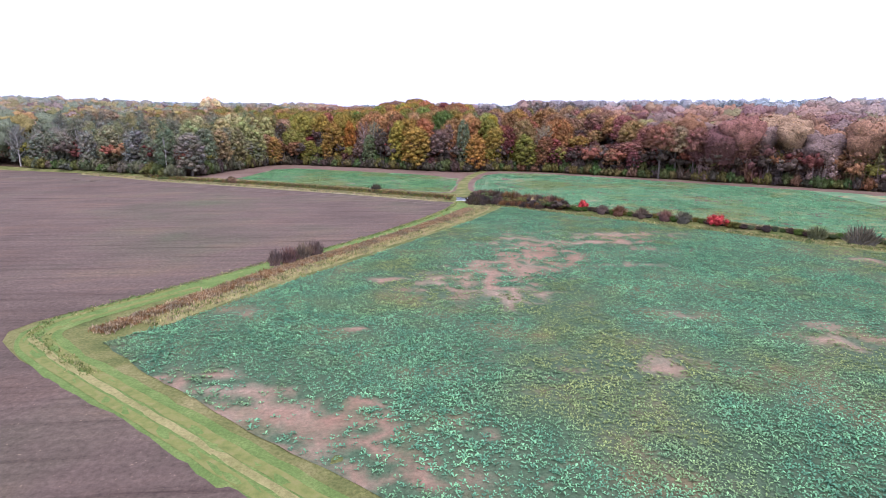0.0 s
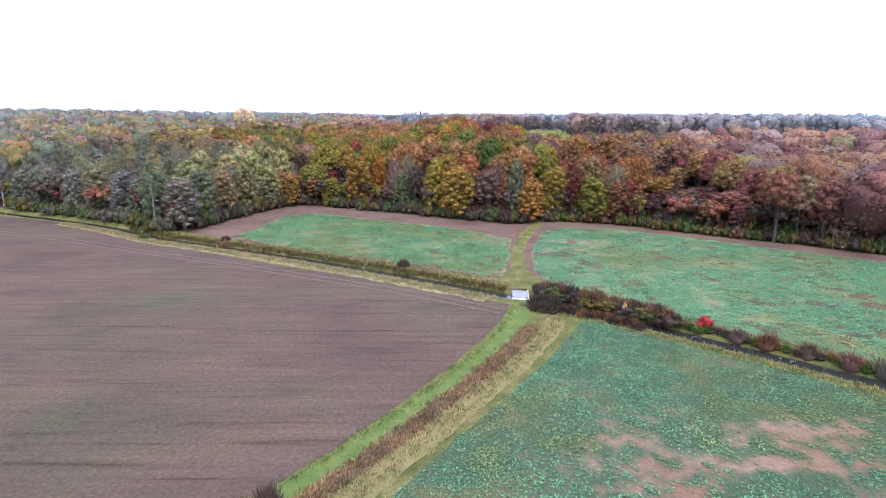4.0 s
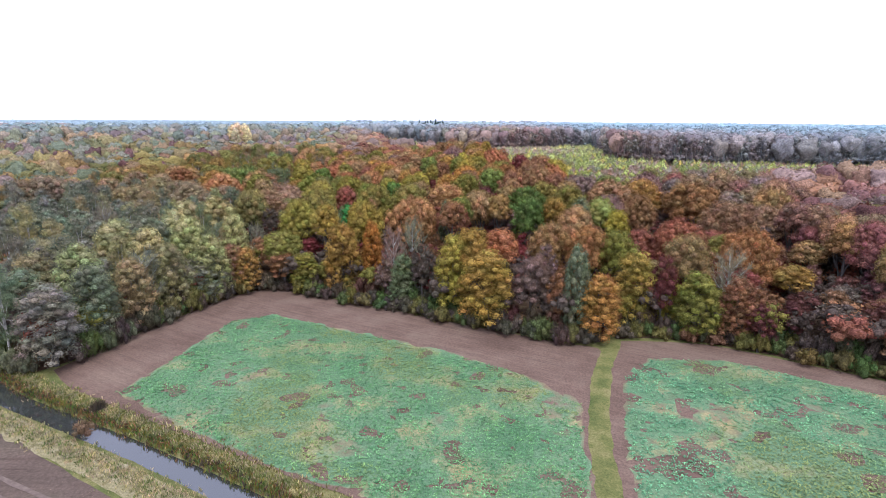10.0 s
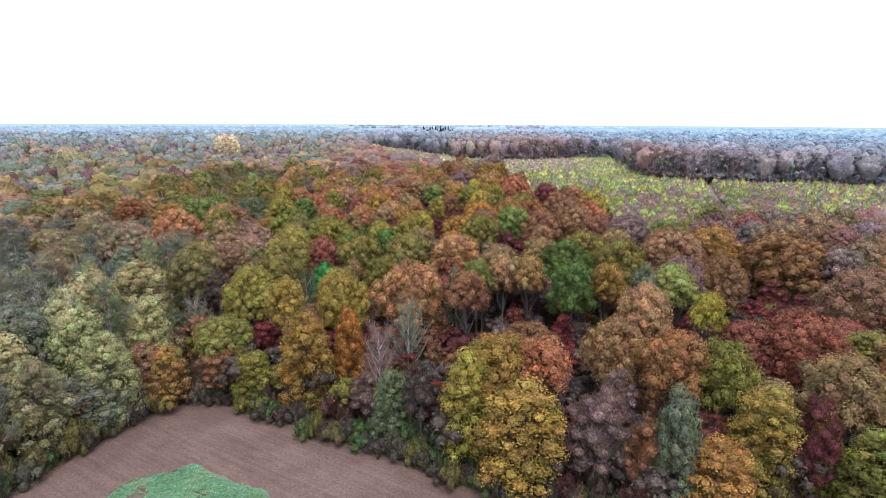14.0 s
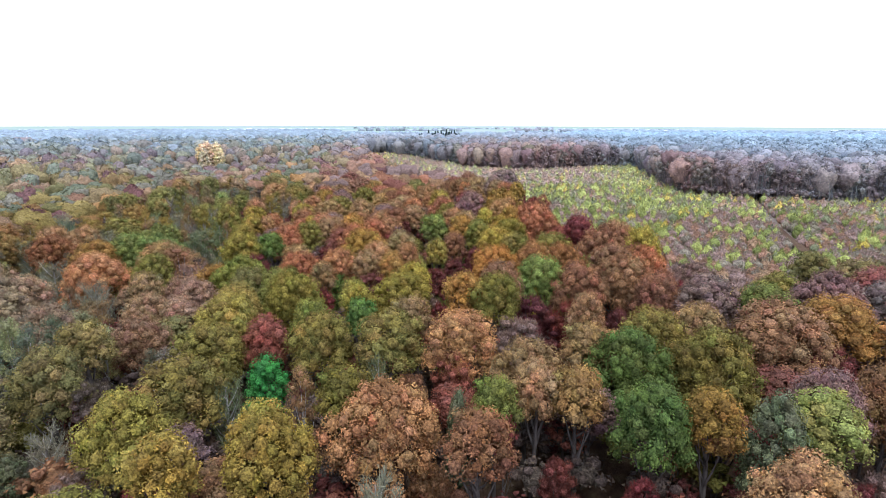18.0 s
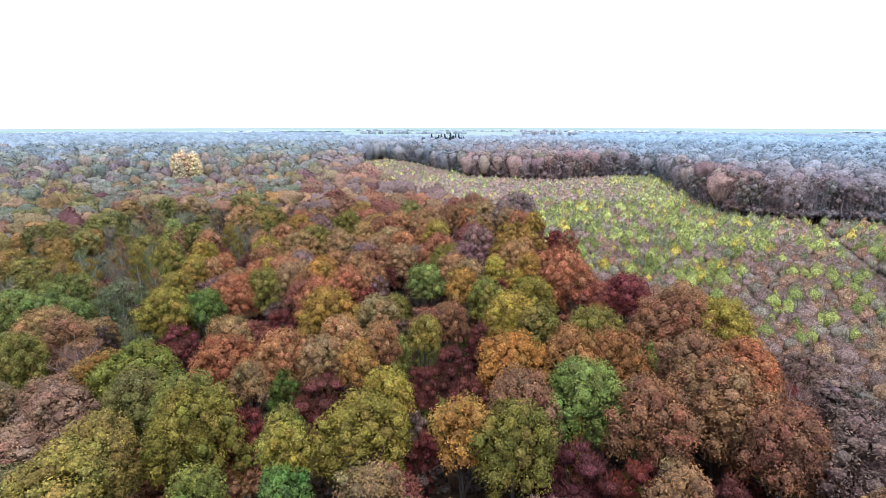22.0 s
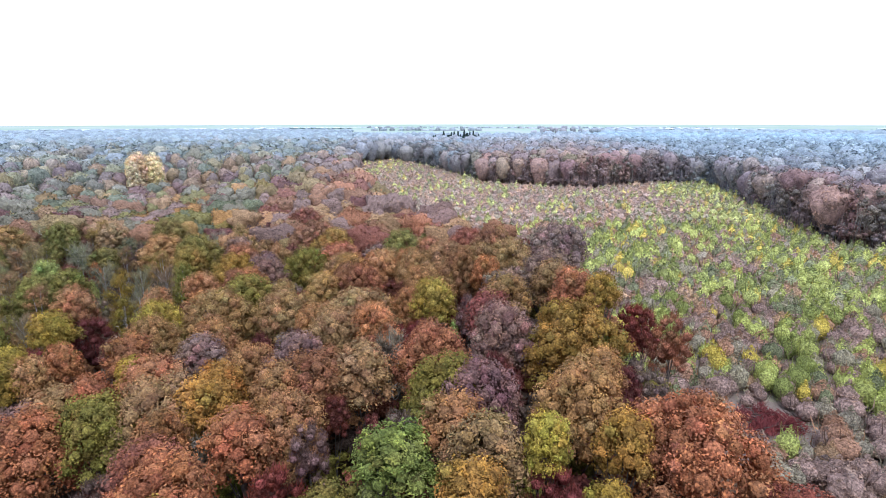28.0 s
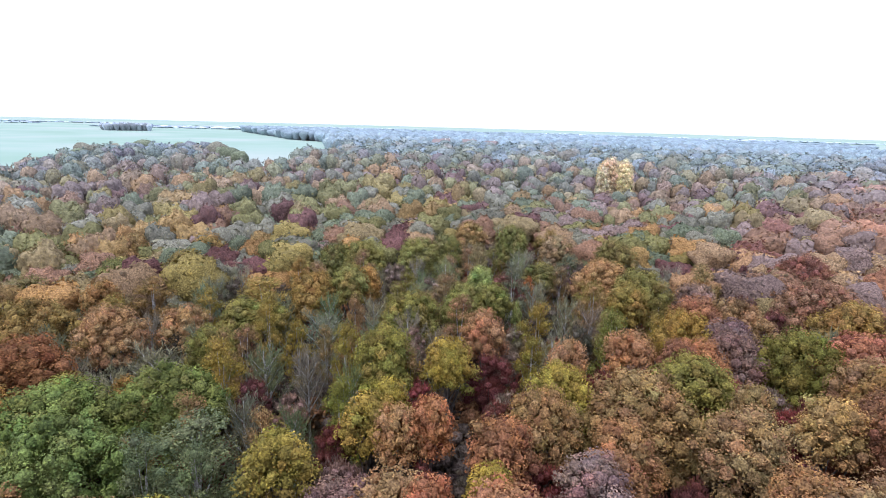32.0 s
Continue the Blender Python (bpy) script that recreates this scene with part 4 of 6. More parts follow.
for kind, x, y, R, top, tint in (
    ("oak", -7.0, 209.3, 3.5, 18.5, "coral"), ("oak", -12.9, 209.6, 4.8, 18.5, "ochre"), ("full", -27.5, 210.3, 3.3, 12.2, "sage"),
    ("full", -72.4, 210.4, 5.6, 10.1, "sage"), ("full", -85.7, 211.7, 5.6, 18.5, "sage"), ("oak", 16.8, 211.8, 4.2, 18.5, "olive"),
    ("oak", 11.4, 213.6, 4.5, 18.5, "rust"), ("feather", -32.1, 213.7, 3.0, 10.6, "mauve"), ("oak", 43.9, 215.0, 6.0, 18.5, "rust"),
    ("bare", -30.5, 215.8, 2.9, 17.5, "mauve"), ("full", -68.6, 216.2, 3.5, 12.0, "brown"), ("oak", 4.0, 218.2, 4.3, 18.5, "tan"),
    ("full", -69.0, 219.0, 4.0, 18.5, "pale"), ("full", -43.3, 219.3, 4.9, 16.6, "ochre"), ("full", -52.5, 219.8, 3.9, 9.3, "olive"),
    ("feather", -58.1, 220.3, 4.0, 9.9, "brown"), ("full", -85.7, 221.1, 4.7, 18.5, "pale"), ("full", -36.8, 221.7, 3.0, 17.0, "orange"),
):
    plant(kind, x, y, R, top, tint)
for kind, x, y, R, top, tint in (
    ("oak", 32.6, 223.7, 6.4, 18.5, "russet"), ("oak", -59.8, 224.3, 4.6, 13.6, "olive"), ("oak", -49.2, 226.4, 3.4, 20.0, "gold"),
    ("full", -85.1, 227.0, 6.1, 20.0, "pale"), ("bare", -28.2, 227.1, 3.7, 17.5, "grey"), ("oak", 19.8, 227.3, 2.7, 20.0, "yellow"),
    ("oak", 10.7, 229.6, 4.6, 20.0, "tan"), ("oak", -40.7, 231.3, 4.6, 20.0, "gold"), ("oak", -42.3, 233.4, 3.2, 20.0, "gold"),
    ("oak", -58.8, 233.7, 4.4, 20.0, "gold"), ("full", -81.4, 234.0, 6.3, 20.0, "pale"), ("oak", -18.9, 234.5, 3.7, 20.0, "brown"),
    ("oak", -29.9, 238.8, 6.2, 20.0, "peach"), ("oak", 48.9, 239.3, 7.3, 20.0, "brown"), ("full", -21.7, 239.9, 1.9, 19.0, "sage"),
    ("feather", -16.3, 240.6, 1.8, 17.0, "wine"), ("full", 13.4, 241.0, 3.9, 20.0, "sage"), ("oak", -17.4, 241.8, 2.9, 20.0, "leaf"),
):
    plant(kind, x, y, R, top, tint)
for kind, x, y, R, top, tint in (
    ("oak", -57.5, 241.8, 5.5, 20.0, "olive"), ("oak", 6.7, 241.9, 3.4, 20.0, "ochre"), ("oak", 0.7, 242.0, 4.4, 20.0, "green"),
    ("oak", -35.6, 242.3, 3.7, 20.0, "olive"), ("oak", 18.8, 242.4, 4.1, 20.0, "lime"), ("feather", -70.1, 242.6, 3.0, 17.0, "dim"),
    ("oak", -76.7, 243.0, 4.8, 20.0, "olive"), ("airy", -41.7, 243.3, 2.8, 19.0, "tan"), ("bare", -52.0, 243.9, 3.1, 17.5, "sage"),
    ("oak", -7.5, 245.3, 3.4, 20.0, "peach"), ("oak", -12.5, 246.5, 3.1, 20.0, "tan"), ("oak", 21.7, 247.6, 4.4, 20.0, "mauve"),
    ("feather", -28.8, 248.6, 2.9, 17.0, "brown"), ("oak", 29.8, 249.3, 4.3, 20.0, "brown"), ("feather", -37.6, 249.3, 2.3, 17.0, "wine"),
    ("oak", -13.6, 252.2, 4.8, 20.0, "tan"), ("bare", -34.2, 253.1, 2.4, 17.5, "sage"), ("oak", -79.9, 253.3, 3.9, 20.0, "gold"),
):
    plant(kind, x, y, R, top, tint)
for kind, x, y, R, top, tint in (
    ("oak", -59.8, 253.9, 5.3, 20.0, "olive"), ("oak", 0.3, 256.2, 6.0, 20.0, "green"), ("feather", -23.7, 256.5, 3.8, 17.0, "russet"),
    ("oak", 12.0, 257.3, 6.4, 20.0, "olive"), ("oak", -52.9, 258.0, 3.3, 20.0, "russet"), ("oak", -4.9, 258.4, 3.7, 20.0, "khaki"),
    ("oak", -44.5, 259.2, 4.8, 20.0, "olive"), ("oak", -91.5, 259.7, 4.5, 20.0, "tan"), ("oak", -34.3, 260.2, 5.5, 20.0, "olive"),
    ("feather", -53.9, 262, 3.2, 13.0, "maroon"), ("oak", -23.3, 260.9, 5.8, 20.0, "peach"), ("feather", 30.4, 263.6, 4.4, 17.0, "maroon"),
    ("oak", 5.5, 264.3, 5.2, 20.0, "olive"), ("oak", -48.7, 265.8, 3.2, 20.0, "olive"), ("oak", 49.9, 266.1, 8.6, 20.0, "rust"),
    ("oak", -40.4, 266.4, 2.7, 20.0, "green"), ("oak", -64.3, 267.2, 5.5, 20.0, "gold"), ("oak", -31.9, 267.2, 3.6, 20.0, "tan"),
):
    plant(kind, x, y, R, top, tint)
for kind, x, y, R, top, tint in (
    ("oak", 13.0, 267.3, 4.4, 20.0, "tan"), ("full", -52.0, 255.5, 3.6, 15.0, "jade"), ("oak", 25.5, 268.8, 7.9, 20.0, "tan"),
    ("feather", -14.7, 269.1, 5.5, 17.0, "mauve"), ("full", -81.3, 269.8, 4.3, 15.0, "ochre"), ("oak", -3.6, 270.1, 2.8, 20.0, "tan"),
    ("oak", 36.0, 272.3, 5.9, 20.0, "amber"), ("oak", -65.6, 273.5, 4.5, 20.0, "gold"), ("oak", -42.9, 273.5, 2.8, 20.0, "yellow"),
    ("feather", 2.3, 273.9, 3.4, 17.0, "maroon"), ("feather", -6.0, 275.2, 3.9, 17.0, "wine"), ("oak", -44.4, 276.6, 2.5, 20.0, "olive"),
    ("oak", 26.6, 276.7, 4.6, 20.0, "leaf"), ("feather", -11.8, 277.2, 5.9, 17.0, "maroon"), ("oak", -18.6, 278.5, 4.6, 20.0, "olive"),
    ("oak", 17.9, 279.0, 5.9, 20.0, "mauve"), ("oak", -24.4, 279.3, 3.5, 20.0, "amber"), ("oak", -36.2, 279.4, 5.6, 20.0, "gold"),
):
    plant(kind, x, y, R, top, tint)
for kind, x, y, R, top, tint in (
    ("oak", -57.8, 279.9, 6.2, 20.0, "gold"), ("oak", -88.9, 280.5, 3.5, 20.0, "amber"), ("oak", 10.5, 280.9, 4.4, 20.0, "brown"),
    ("bare", -101.9, 282.6, 4.1, 17.5, "grey"), ("oak", 39.7, 282.8, 6.5, 20.0, "mauve"), ("feather", -53.4, 283.2, 3.8, 17.0, "wine"),
    ("oak", -3.2, 284.1, 4.9, 20.0, "brown"), ("oak", -61.4, 284.4, 4.8, 20.0, "olive"), ("full", -11.3, 284.8, 1.4, 15.0, "yellow"),
    ("oak", -69.3, 285.7, 4.6, 20.0, "olive"), ("oak", -34.8, 285.9, 3.2, 20.0, "yellow"), ("oak", -17.9, 286.1, 4.8, 20.0, "brown"),
    ("oak", -10.0, 287.8, 5.3, 20.0, "leaf"), ("oak", -54.5, 288.2, 2.7, 20.0, "tan"), ("oak", 6.2, 289.5, 6.9, 20.0, "brown"),
    ("bare", 15.1, 291.1, 3.5, 17.5, "mauve"), ("feather", -44.9, 291.4, 6.5, 17.0, "maroon"), ("feather", -24.6, 291.4, 3.9, 17.0, "maroon"),
):
    plant(kind, x, y, R, top, tint)
for kind, x, y, R, top, tint in (
    ("oak", -74.2, 292.3, 7.1, 20.0, "olive"), ("oak", -109.8, 292.7, 7.1, 20.0, "peach"), ("full", -3.4, 292.7, 1.6, 15.0, "lime"),
    ("feather", -31.8, 293.7, 3.1, 17.0, "maroon"), ("oak", -41.0, 294.1, 2.8, 20.0, "amber"), ("oak", -96.9, 294.9, 4.3, 20.0, "olive"),
    ("oak", 10.1, 294.9, 6.7, 20.0, "coral"), ("full", -53.0, 295.2, 3.3, 15.0, "leaf"), ("oak", -47.0, 295.8, 3.6, 20.0, "tan"),
    ("oak", -19.1, 295.9, 5.2, 20.0, "amber"), ("bare", -123.7, 296.3, 5.6, 17.5, "grey"), ("oak", -63.0, 296.6, 5.1, 20.0, "coral"),
    ("oak", 5.7, 296.9, 5.1, 20.0, "brown"), ("oak", -5.3, 297.2, 4.4, 20.0, "rust"), ("oak", -11.1, 297.2, 4.8, 20.0, "rust"),
    ("oak", -54.6, 298.6, 4.5, 20.0, "peach"), ("bare", -90.1, 299.4, 5.9, 17.5, "mauve"), ("feather", -78.0, 299.9, 3.1, 17.0, "wine"),
):
    plant(kind, x, y, R, top, tint)
for kind, x, y, R, top, tint in (
    ("feather", -28.4, 300.6, 4.3, 17.0, "maroon"), ("oak", -39.1, 300.8, 2.8, 20.0, "peach"), ("oak", -32.6, 302.5, 2.4, 20.0, "gold"),
    ("feather", -18.7, 302.8, 2.5, 17.0, "maroon"), ("oak", -46.5, 303.4, 3.6, 20.0, "peach"), ("full", 1.5, 303.6, 1.9, 15.0, "lime"),
    ("feather", -75.5, 304.4, 4.3, 17.0, "maroon"), ("oak", -7.3, 304.7, 5.1, 20.0, "olive"), ("airy", -96.5, 304.8, 6.3, 19.0, "tan"),
    ("oak", -66.8, 305.1, 3.8, 20.0, "tan"), ("full", -33.5, 305.2, 1.2, 15.0, "lime"), ("oak", -15.1, 305.5, 3.6, 20.0, "olive"),
    ("full", -0.0, 305.8, 1.6, 15.0, "lime"), ("full", -37.1, 306.3, 2.0, 15.0, "lime"), ("oak", -102.5, 306.5, 5.4, 20.0, "peach"),
    ("oak", -120.7, 307.0, 5.4, 20.0, "ochre"), ("feather", -24.3, 307.0, 3.1, 17.0, "maroon"), ("oak", -29.3, 307.8, 3.0, 20.0, "brown"),
):
    plant(kind, x, y, R, top, tint)
for kind, x, y, R, top, tint in (
    ("full", -31.7, 309.5, 1.2, 15.0, "lime"), ("oak", 13.0, 309.8, 4.9, 20.0, "gold"), ("full", -27.5, 309.8, 1.3, 15.0, "mint"),
    ("full", -30.0, 309.9, 1.2, 15.0, "mint"), ("oak", 5.9, 310.1, 7.4, 20.0, "brown"), ("airy", -174.7, 310.4, 6.3, 19.0, "olive"),
    ("oak", -19.7, 310.5, 4.8, 20.0, "yellow"), ("feather", -80.3, 311.0, 5.2, 17.0, "maroon"), ("oak", -153.6, 311.1, 7.1, 20.0, "ochre"),
    ("oak", -136.7, 311.1, 5.7, 20.0, "rust"), ("oak", -42.9, 312.4, 3.6, 20.0, "tan"), ("airy", -203.7, 313.9, 6.7, 19.0, "olive"),
    ("oak", -108.6, 314.3, 6.6, 20.0, "leaf"), ("oak", -116.8, 314.5, 8.2, 20.0, "leaf"), ("oak", 8.9, 315.5, 4.4, 20.0, "tan"),
    ("feather", -4.7, 316.8, 4.2, 17.0, "rust"), ("oak", -53.4, 317.2, 5.8, 20.0, "ochre"), ("oak", -16.1, 317.6, 4.1, 20.0, "gold"),
):
    plant(kind, x, y, R, top, tint)
for kind, x, y, R, top, tint in (
    ("oak", -24.2, 318.2, 3.3, 20.0, "olive"), ("bare", -126.1, 318.2, 2.9, 17.5, "grey"), ("oak", 0.5, 319.6, 4.1, 20.0, "wine"),
    ("feather", -64.3, 319.9, 4.0, 17.0, "wine"), ("oak", -88.5, 319.9, 5.7, 20.0, "gold"), ("oak", -80.1, 321.2, 3.5, 20.0, "green"),
    ("oak", -161.0, 321.5, 3.5, 20.0, "amber"), ("oak", -145.3, 321.7, 5.0, 20.0, "peach"), ("airy", -103.0, 321.9, 3.2, 19.0, "sage"),
    ("oak", -18.8, 322.1, 2.0, 20.0, "gold"), ("full", -126.6, 322.2, 3.6, 15.0, "ochre"), ("oak", -29.0, 324.4, 3.3, 20.0, "amber"),
    ("oak", -57.8, 325.1, 4.9, 20.0, "coral"), ("oak", -177.5, 325.3, 5.1, 20.0, "olive"), ("oak", -115.8, 326.1, 7.1, 20.0, "leaf"),
    ("airy", -98.3, 326.4, 3.3, 19.0, "sage"), ("bare", -132.5, 326.5, 6.2, 17.5, "grey"), ("airy", -104.0, 327.1, 6.1, 19.0, "sage"),
):
    plant(kind, x, y, R, top, tint)
for kind, x, y, R, top, tint in (
    ("airy", -109.4, 327.8, 3.4, 19.0, "tan"), ("feather", -48.8, 328.7, 4.4, 17.0, "wine"), ("feather", -22.2, 328.9, 3.2, 17.0, "wine"),
    ("oak", -37.1, 329.2, 4.0, 20.0, "leaf"), ("airy", -160.9, 329.7, 5.8, 19.0, "ochre"), ("oak", -198.7, 330.5, 6.5, 20.0, "ochre"),
    ("oak", -23.2, 330.7, 2.2, 20.0, "yellow"), ("oak", -16.3, 331.2, 2.7, 20.0, "amber"), ("oak", -10.1, 332.8, 6.7, 20.0, "coral"),
    ("oak", -80.6, 333.0, 5.2, 20.0, "coral"), ("oak", -54.7, 333.2, 3.7, 20.0, "coral"), ("oak", -94.4, 333.2, 3.7, 20.0, "gold"),
    ("feather", -25.6, 333.7, 2.0, 17.0, "dim"), ("bare", -110.3, 333.8, 3.1, 17.5, "grey"), ("full", -57.0, 334.0, 1.8, 15.0, "lime"),
    ("oak", -31.9, 334.6, 3.6, 20.0, "peach"), ("feather", -41.1, 336.6, 2.3, 17.0, "maroon"), ("oak", -75.4, 337.1, 4.7, 20.0, "olive"),
):
    plant(kind, x, y, R, top, tint)
for kind, x, y, R, top, tint in (
    ("airy", -148.7, 337.7, 4.5, 19.0, "gold"), ("oak", -176.4, 338.6, 5.1, 20.0, "gold"), ("feather", -92.4, 338.9, 3.8, 17.0, "mauve"),
    ("oak", -19.5, 339.8, 4.3, 20.0, "peach"), ("oak", -70.0, 339.9, 5.1, 20.0, "tan"), ("bare", -123.5, 340.5, 4.2, 17.5, "sage"),
    ("feather", -98.7, 341.0, 2.9, 17.0, "maroon"), ("oak", -63.5, 341.2, 3.9, 20.0, "amber"), ("feather", -87.1, 341.7, 2.2, 17.0, "mauve"),
    ("feather", -47.5, 341.9, 2.1, 17.0, "maroon"), ("oak", -80.0, 342.1, 2.9, 20.0, "coral"), ("oak", -34.1, 342.5, 5.0, 20.0, "olive"),
    ("oak", -68.6, 342.8, 2.9, 20.0, "tan"), ("oak", -17.1, 343.0, 2.7, 20.0, "peach"), ("oak", -55.3, 344.1, 3.5, 20.0, "peach"),
    ("oak", -96.3, 344.5, 3.8, 20.0, "gold"), ("oak", -64.2, 345.2, 3.3, 20.0, "amber"), ("bare", -118.8, 345.5, 3.2, 17.5, "grey"),
):
    plant(kind, x, y, R, top, tint)
for kind, x, y, R, top, tint in (
    ("oak", -92.6, 345.7, 2.7, 20.0, "peach"), ("oak", -51.3, 346.8, 5.7, 20.0, "brown"), ("oak", -190.0, 346.9, 5.6, 20.0, "amber"),
    ("oak", -98.6, 347.8, 3.3, 20.0, "gold"), ("oak", -45.9, 347.8, 4.1, 20.0, "tan"), ("oak", -78.7, 347.9, 2.3, 20.0, "gold"),
    ("bare", -110.1, 348.3, 2.9, 17.5, "sage"), ("airy", -150.1, 348.4, 7.4, 19.0, "gold"), ("oak", -92.0, 350.0, 2.8, 20.0, "coral"),
    ("bare", -132.1, 353.5, 5.7, 17.5, "grey"), ("feather", -101.4, 354.3, 3.2, 17.0, "wine"), ("full", -39.6, 355.1, 0.9, 15.0, "lime"),
    ("oak", -19.1, 355.1, 6.0, 20.0, "ochre"), ("airy", -107.4, 356.3, 2.6, 19.0, "tan"), ("feather", -79.7, 356.6, 4.1, 17.0, "wine"),
    ("feather", -37.1, 356.7, 3.9, 17.0, "wine"), ("oak", -28.5, 356.8, 4.7, 20.0, "mauve"), ("oak", -145.0, 357.1, 5.2, 20.0, "ochre"),
):
    plant(kind, x, y, R, top, tint)
for kind, x, y, R, top, tint in (
    ("oak", -100.8, 358.5, 2.0, 20.0, "gold"), ("bare", -45.1, 359.5, 3.9, 17.5, "grey"), ("feather", -92.0, 360.4, 2.8, 17.0, "maroon"),
    ("oak", -104.4, 361.0, 3.7, 20.0, "gold"), ("oak", -54.0, 362.0, 5.3, 20.0, "tan"), ("oak", -86.3, 362.2, 4.3, 20.0, "peach"),
    ("feather", -42.2, 363.2, 3.8, 17.0, "wine"), ("oak", -49.0, 363.7, 3.7, 20.0, "peach"), ("full", -36.4, 364.2, 1.3, 15.0, "lime"),
    ("feather", -69.4, 365.8, 3.8, 17.0, "maroon"), ("bare", -115.5, 366.0, 2.4, 17.5, "grey"), ("oak", -14.4, 367.0, 2.6, 20.0, "ochre"),
    ("oak", -142.8, 367.2, 3.0, 20.0, "amber"), ("feather", -102.8, 367.8, 4.8, 17.0, "maroon"), ("oak", -89.4, 368.0, 4.4, 20.0, "gold"),
    ("airy", -132.9, 369.0, 4.4, 19.0, "olive"), ("oak", -28.7, 369.0, 4.1, 20.0, "tan"), ("oak", -53.7, 370.3, 7.9, 20.0, "tan"),
):
    plant(kind, x, y, R, top, tint)
for kind, x, y, R, top, tint in (
    ("oak", -41.1, 372.4, 3.7, 20.0, "gold"), ("oak", -81.6, 374.0, 7.6, 20.0, "khaki"), ("oak", -94.4, 374.6, 3.0, 20.0, "peach"),
    ("oak", -162.3, 375.4, 5.7, 20.0, "olive"), ("oak", -70.0, 376.2, 5.1, 20.0, "tan"), ("feather", -90.7, 377.9, 3.5, 17.0, "wine"),
    ("oak", -22.3, 381.5, 5.4, 20.0, "mauve"), ("oak", -119.6, 381.8, 3.3, 20.0, "olive"), ("bare", -87.8, 382.0, 3.1, 17.5, "mauve"),
    ("oak", -33.0, 382.6, 2.7, 20.0, "coral"), ("oak", -72.9, 382.9, 2.6, 20.0, "khaki"), ("oak", -81.5, 384.2, 5.7, 20.0, "olive"),
    ("oak", -91.4, 384.5, 3.7, 20.0, "peach"), ("oak", -129.6, 386.2, 3.0, 20.0, "lime"), ("full", -76.0, 387.0, 1.5, 15.0, "lime"),
    ("oak", -85.8, 387.7, 2.7, 20.0, "brown"), ("full", -119.8, 387.8, 1.4, 15.0, "lime"), ("oak", -156.6, 387.9, 5.7, 20.0, "olive"),
):
    plant(kind, x, y, R, top, tint)
for kind, x, y, R, top, tint in (
    ("feather", -71.0, 388.4, 4.5, 17.0, "wine"), ("oak", -29.3, 393.7, 5.2, 20.0, "tan"), ("feather", -132.9, 396.3, 5.9, 17.0, "maroon"),
    ("oak", -91.4, 398.0, 4.6, 20.0, "gold"), ("full", -129.5, 399.7, 2.1, 15.0, "orange"), ("oak", -43.3, 400.6, 5.7, 20.0, "tan"),
    ("oak", -105.1, 401.4, 4.0, 20.0, "ochre"), ("oak", -76.4, 403.6, 6.1, 20.0, "olive"), ("oak", -88.5, 408.2, 6.1, 20.0, "brown"),
    ("oak", -118.0, 409.9, 5.7, 20.0, "peach"), ("oak", -71.0, 409.9, 5.8, 20.0, "coral"), ("oak", -76.6, 422.6, 6.6, 20.0, "ochre"),
    ("oak", -85.2, 429.2, 7.4, 20.0, "brown"), ("oak", -94.4, 445.4, 6.0, 20.0, "russet"),
):
    plant(kind, x, y, R, top, tint)


def mixture(x, y):
    """Kind and colour of a tree by the part of the wood that it grows in."""
    u = rng.uniform()
    if x < -60 and y < 262 and x > -170:
        return [("airy", "sage"), ("airy", "grey"), ("bare", "grey"), ("full", "grey"), ("full", "sage"), ("airy", "pale"), ("full", "sage"), ("full", "grey")][int(u * 8)]
    if x < -78 - (y - 300) * 0.25:
        return [("oak", "olive"), ("airy", "olive"), ("oak", "ochre"), ("bare", "grey"), ("airy", "grey"), ("airy", "ochre"), ("oak", "tan"), ("airy", "sage"), ("oak", "olive"), ("feather", "maroon"), ("bare", "sage"), ("oak", "peach"), ("airy", "grey")][int(u * 13)]
    if x > 60 and y > 480:
        return [("oak", "mauve"), ("oak", "brown"), ("feather", "mauve"), ("oak", "tan"), ("oak", "mauve")][int(u * 5)]
    return [("oak", "tan"), ("oak", "brown"), ("feather", "maroon"), ("oak", "olive"), ("oak", "russet"), ("feather", "wine"), ("oak", "peach"), ("oak", "mauve"), ("feather", "mauve"), ("oak", "ochre"), ("oak", "tan"), ("bare", "grey"),
            ("feather", "maroon"), ("oak", "brown"), ("oak", "olive"), ("oak", "russet")][int(u * 16)]


def scatter(x0, x1, y0, y1, gap, seed):
    """A jittered net of places in the wood outside the clearing."""
    r = np.random.default_rng(seed)
    gx, gy = np.meshgrid(np.arange(x0, x1, gap), np.arange(y0, y1, gap * 0.87))
    gx = gx + (np.arange(gx.shape[0]) % 2)[:, None] * gap / 2
    gx, gy = (gx + r.uniform(-.34, .34, gx.shape) * gap).ravel(), (gy + r.uniform(-.34, .34, gy.shape) * gap).ravel()
    ok = inside(WOOD, gx, gy) & ~inside(CLEARING, gx, gy)
    a = np.degrees(np.arctan2(gx + 20, gy - 90))
    ok &= (a > -106) & ((a < 50) | ((gx < 200) & (gy < 300)))
    return gx[ok], gy[ok]


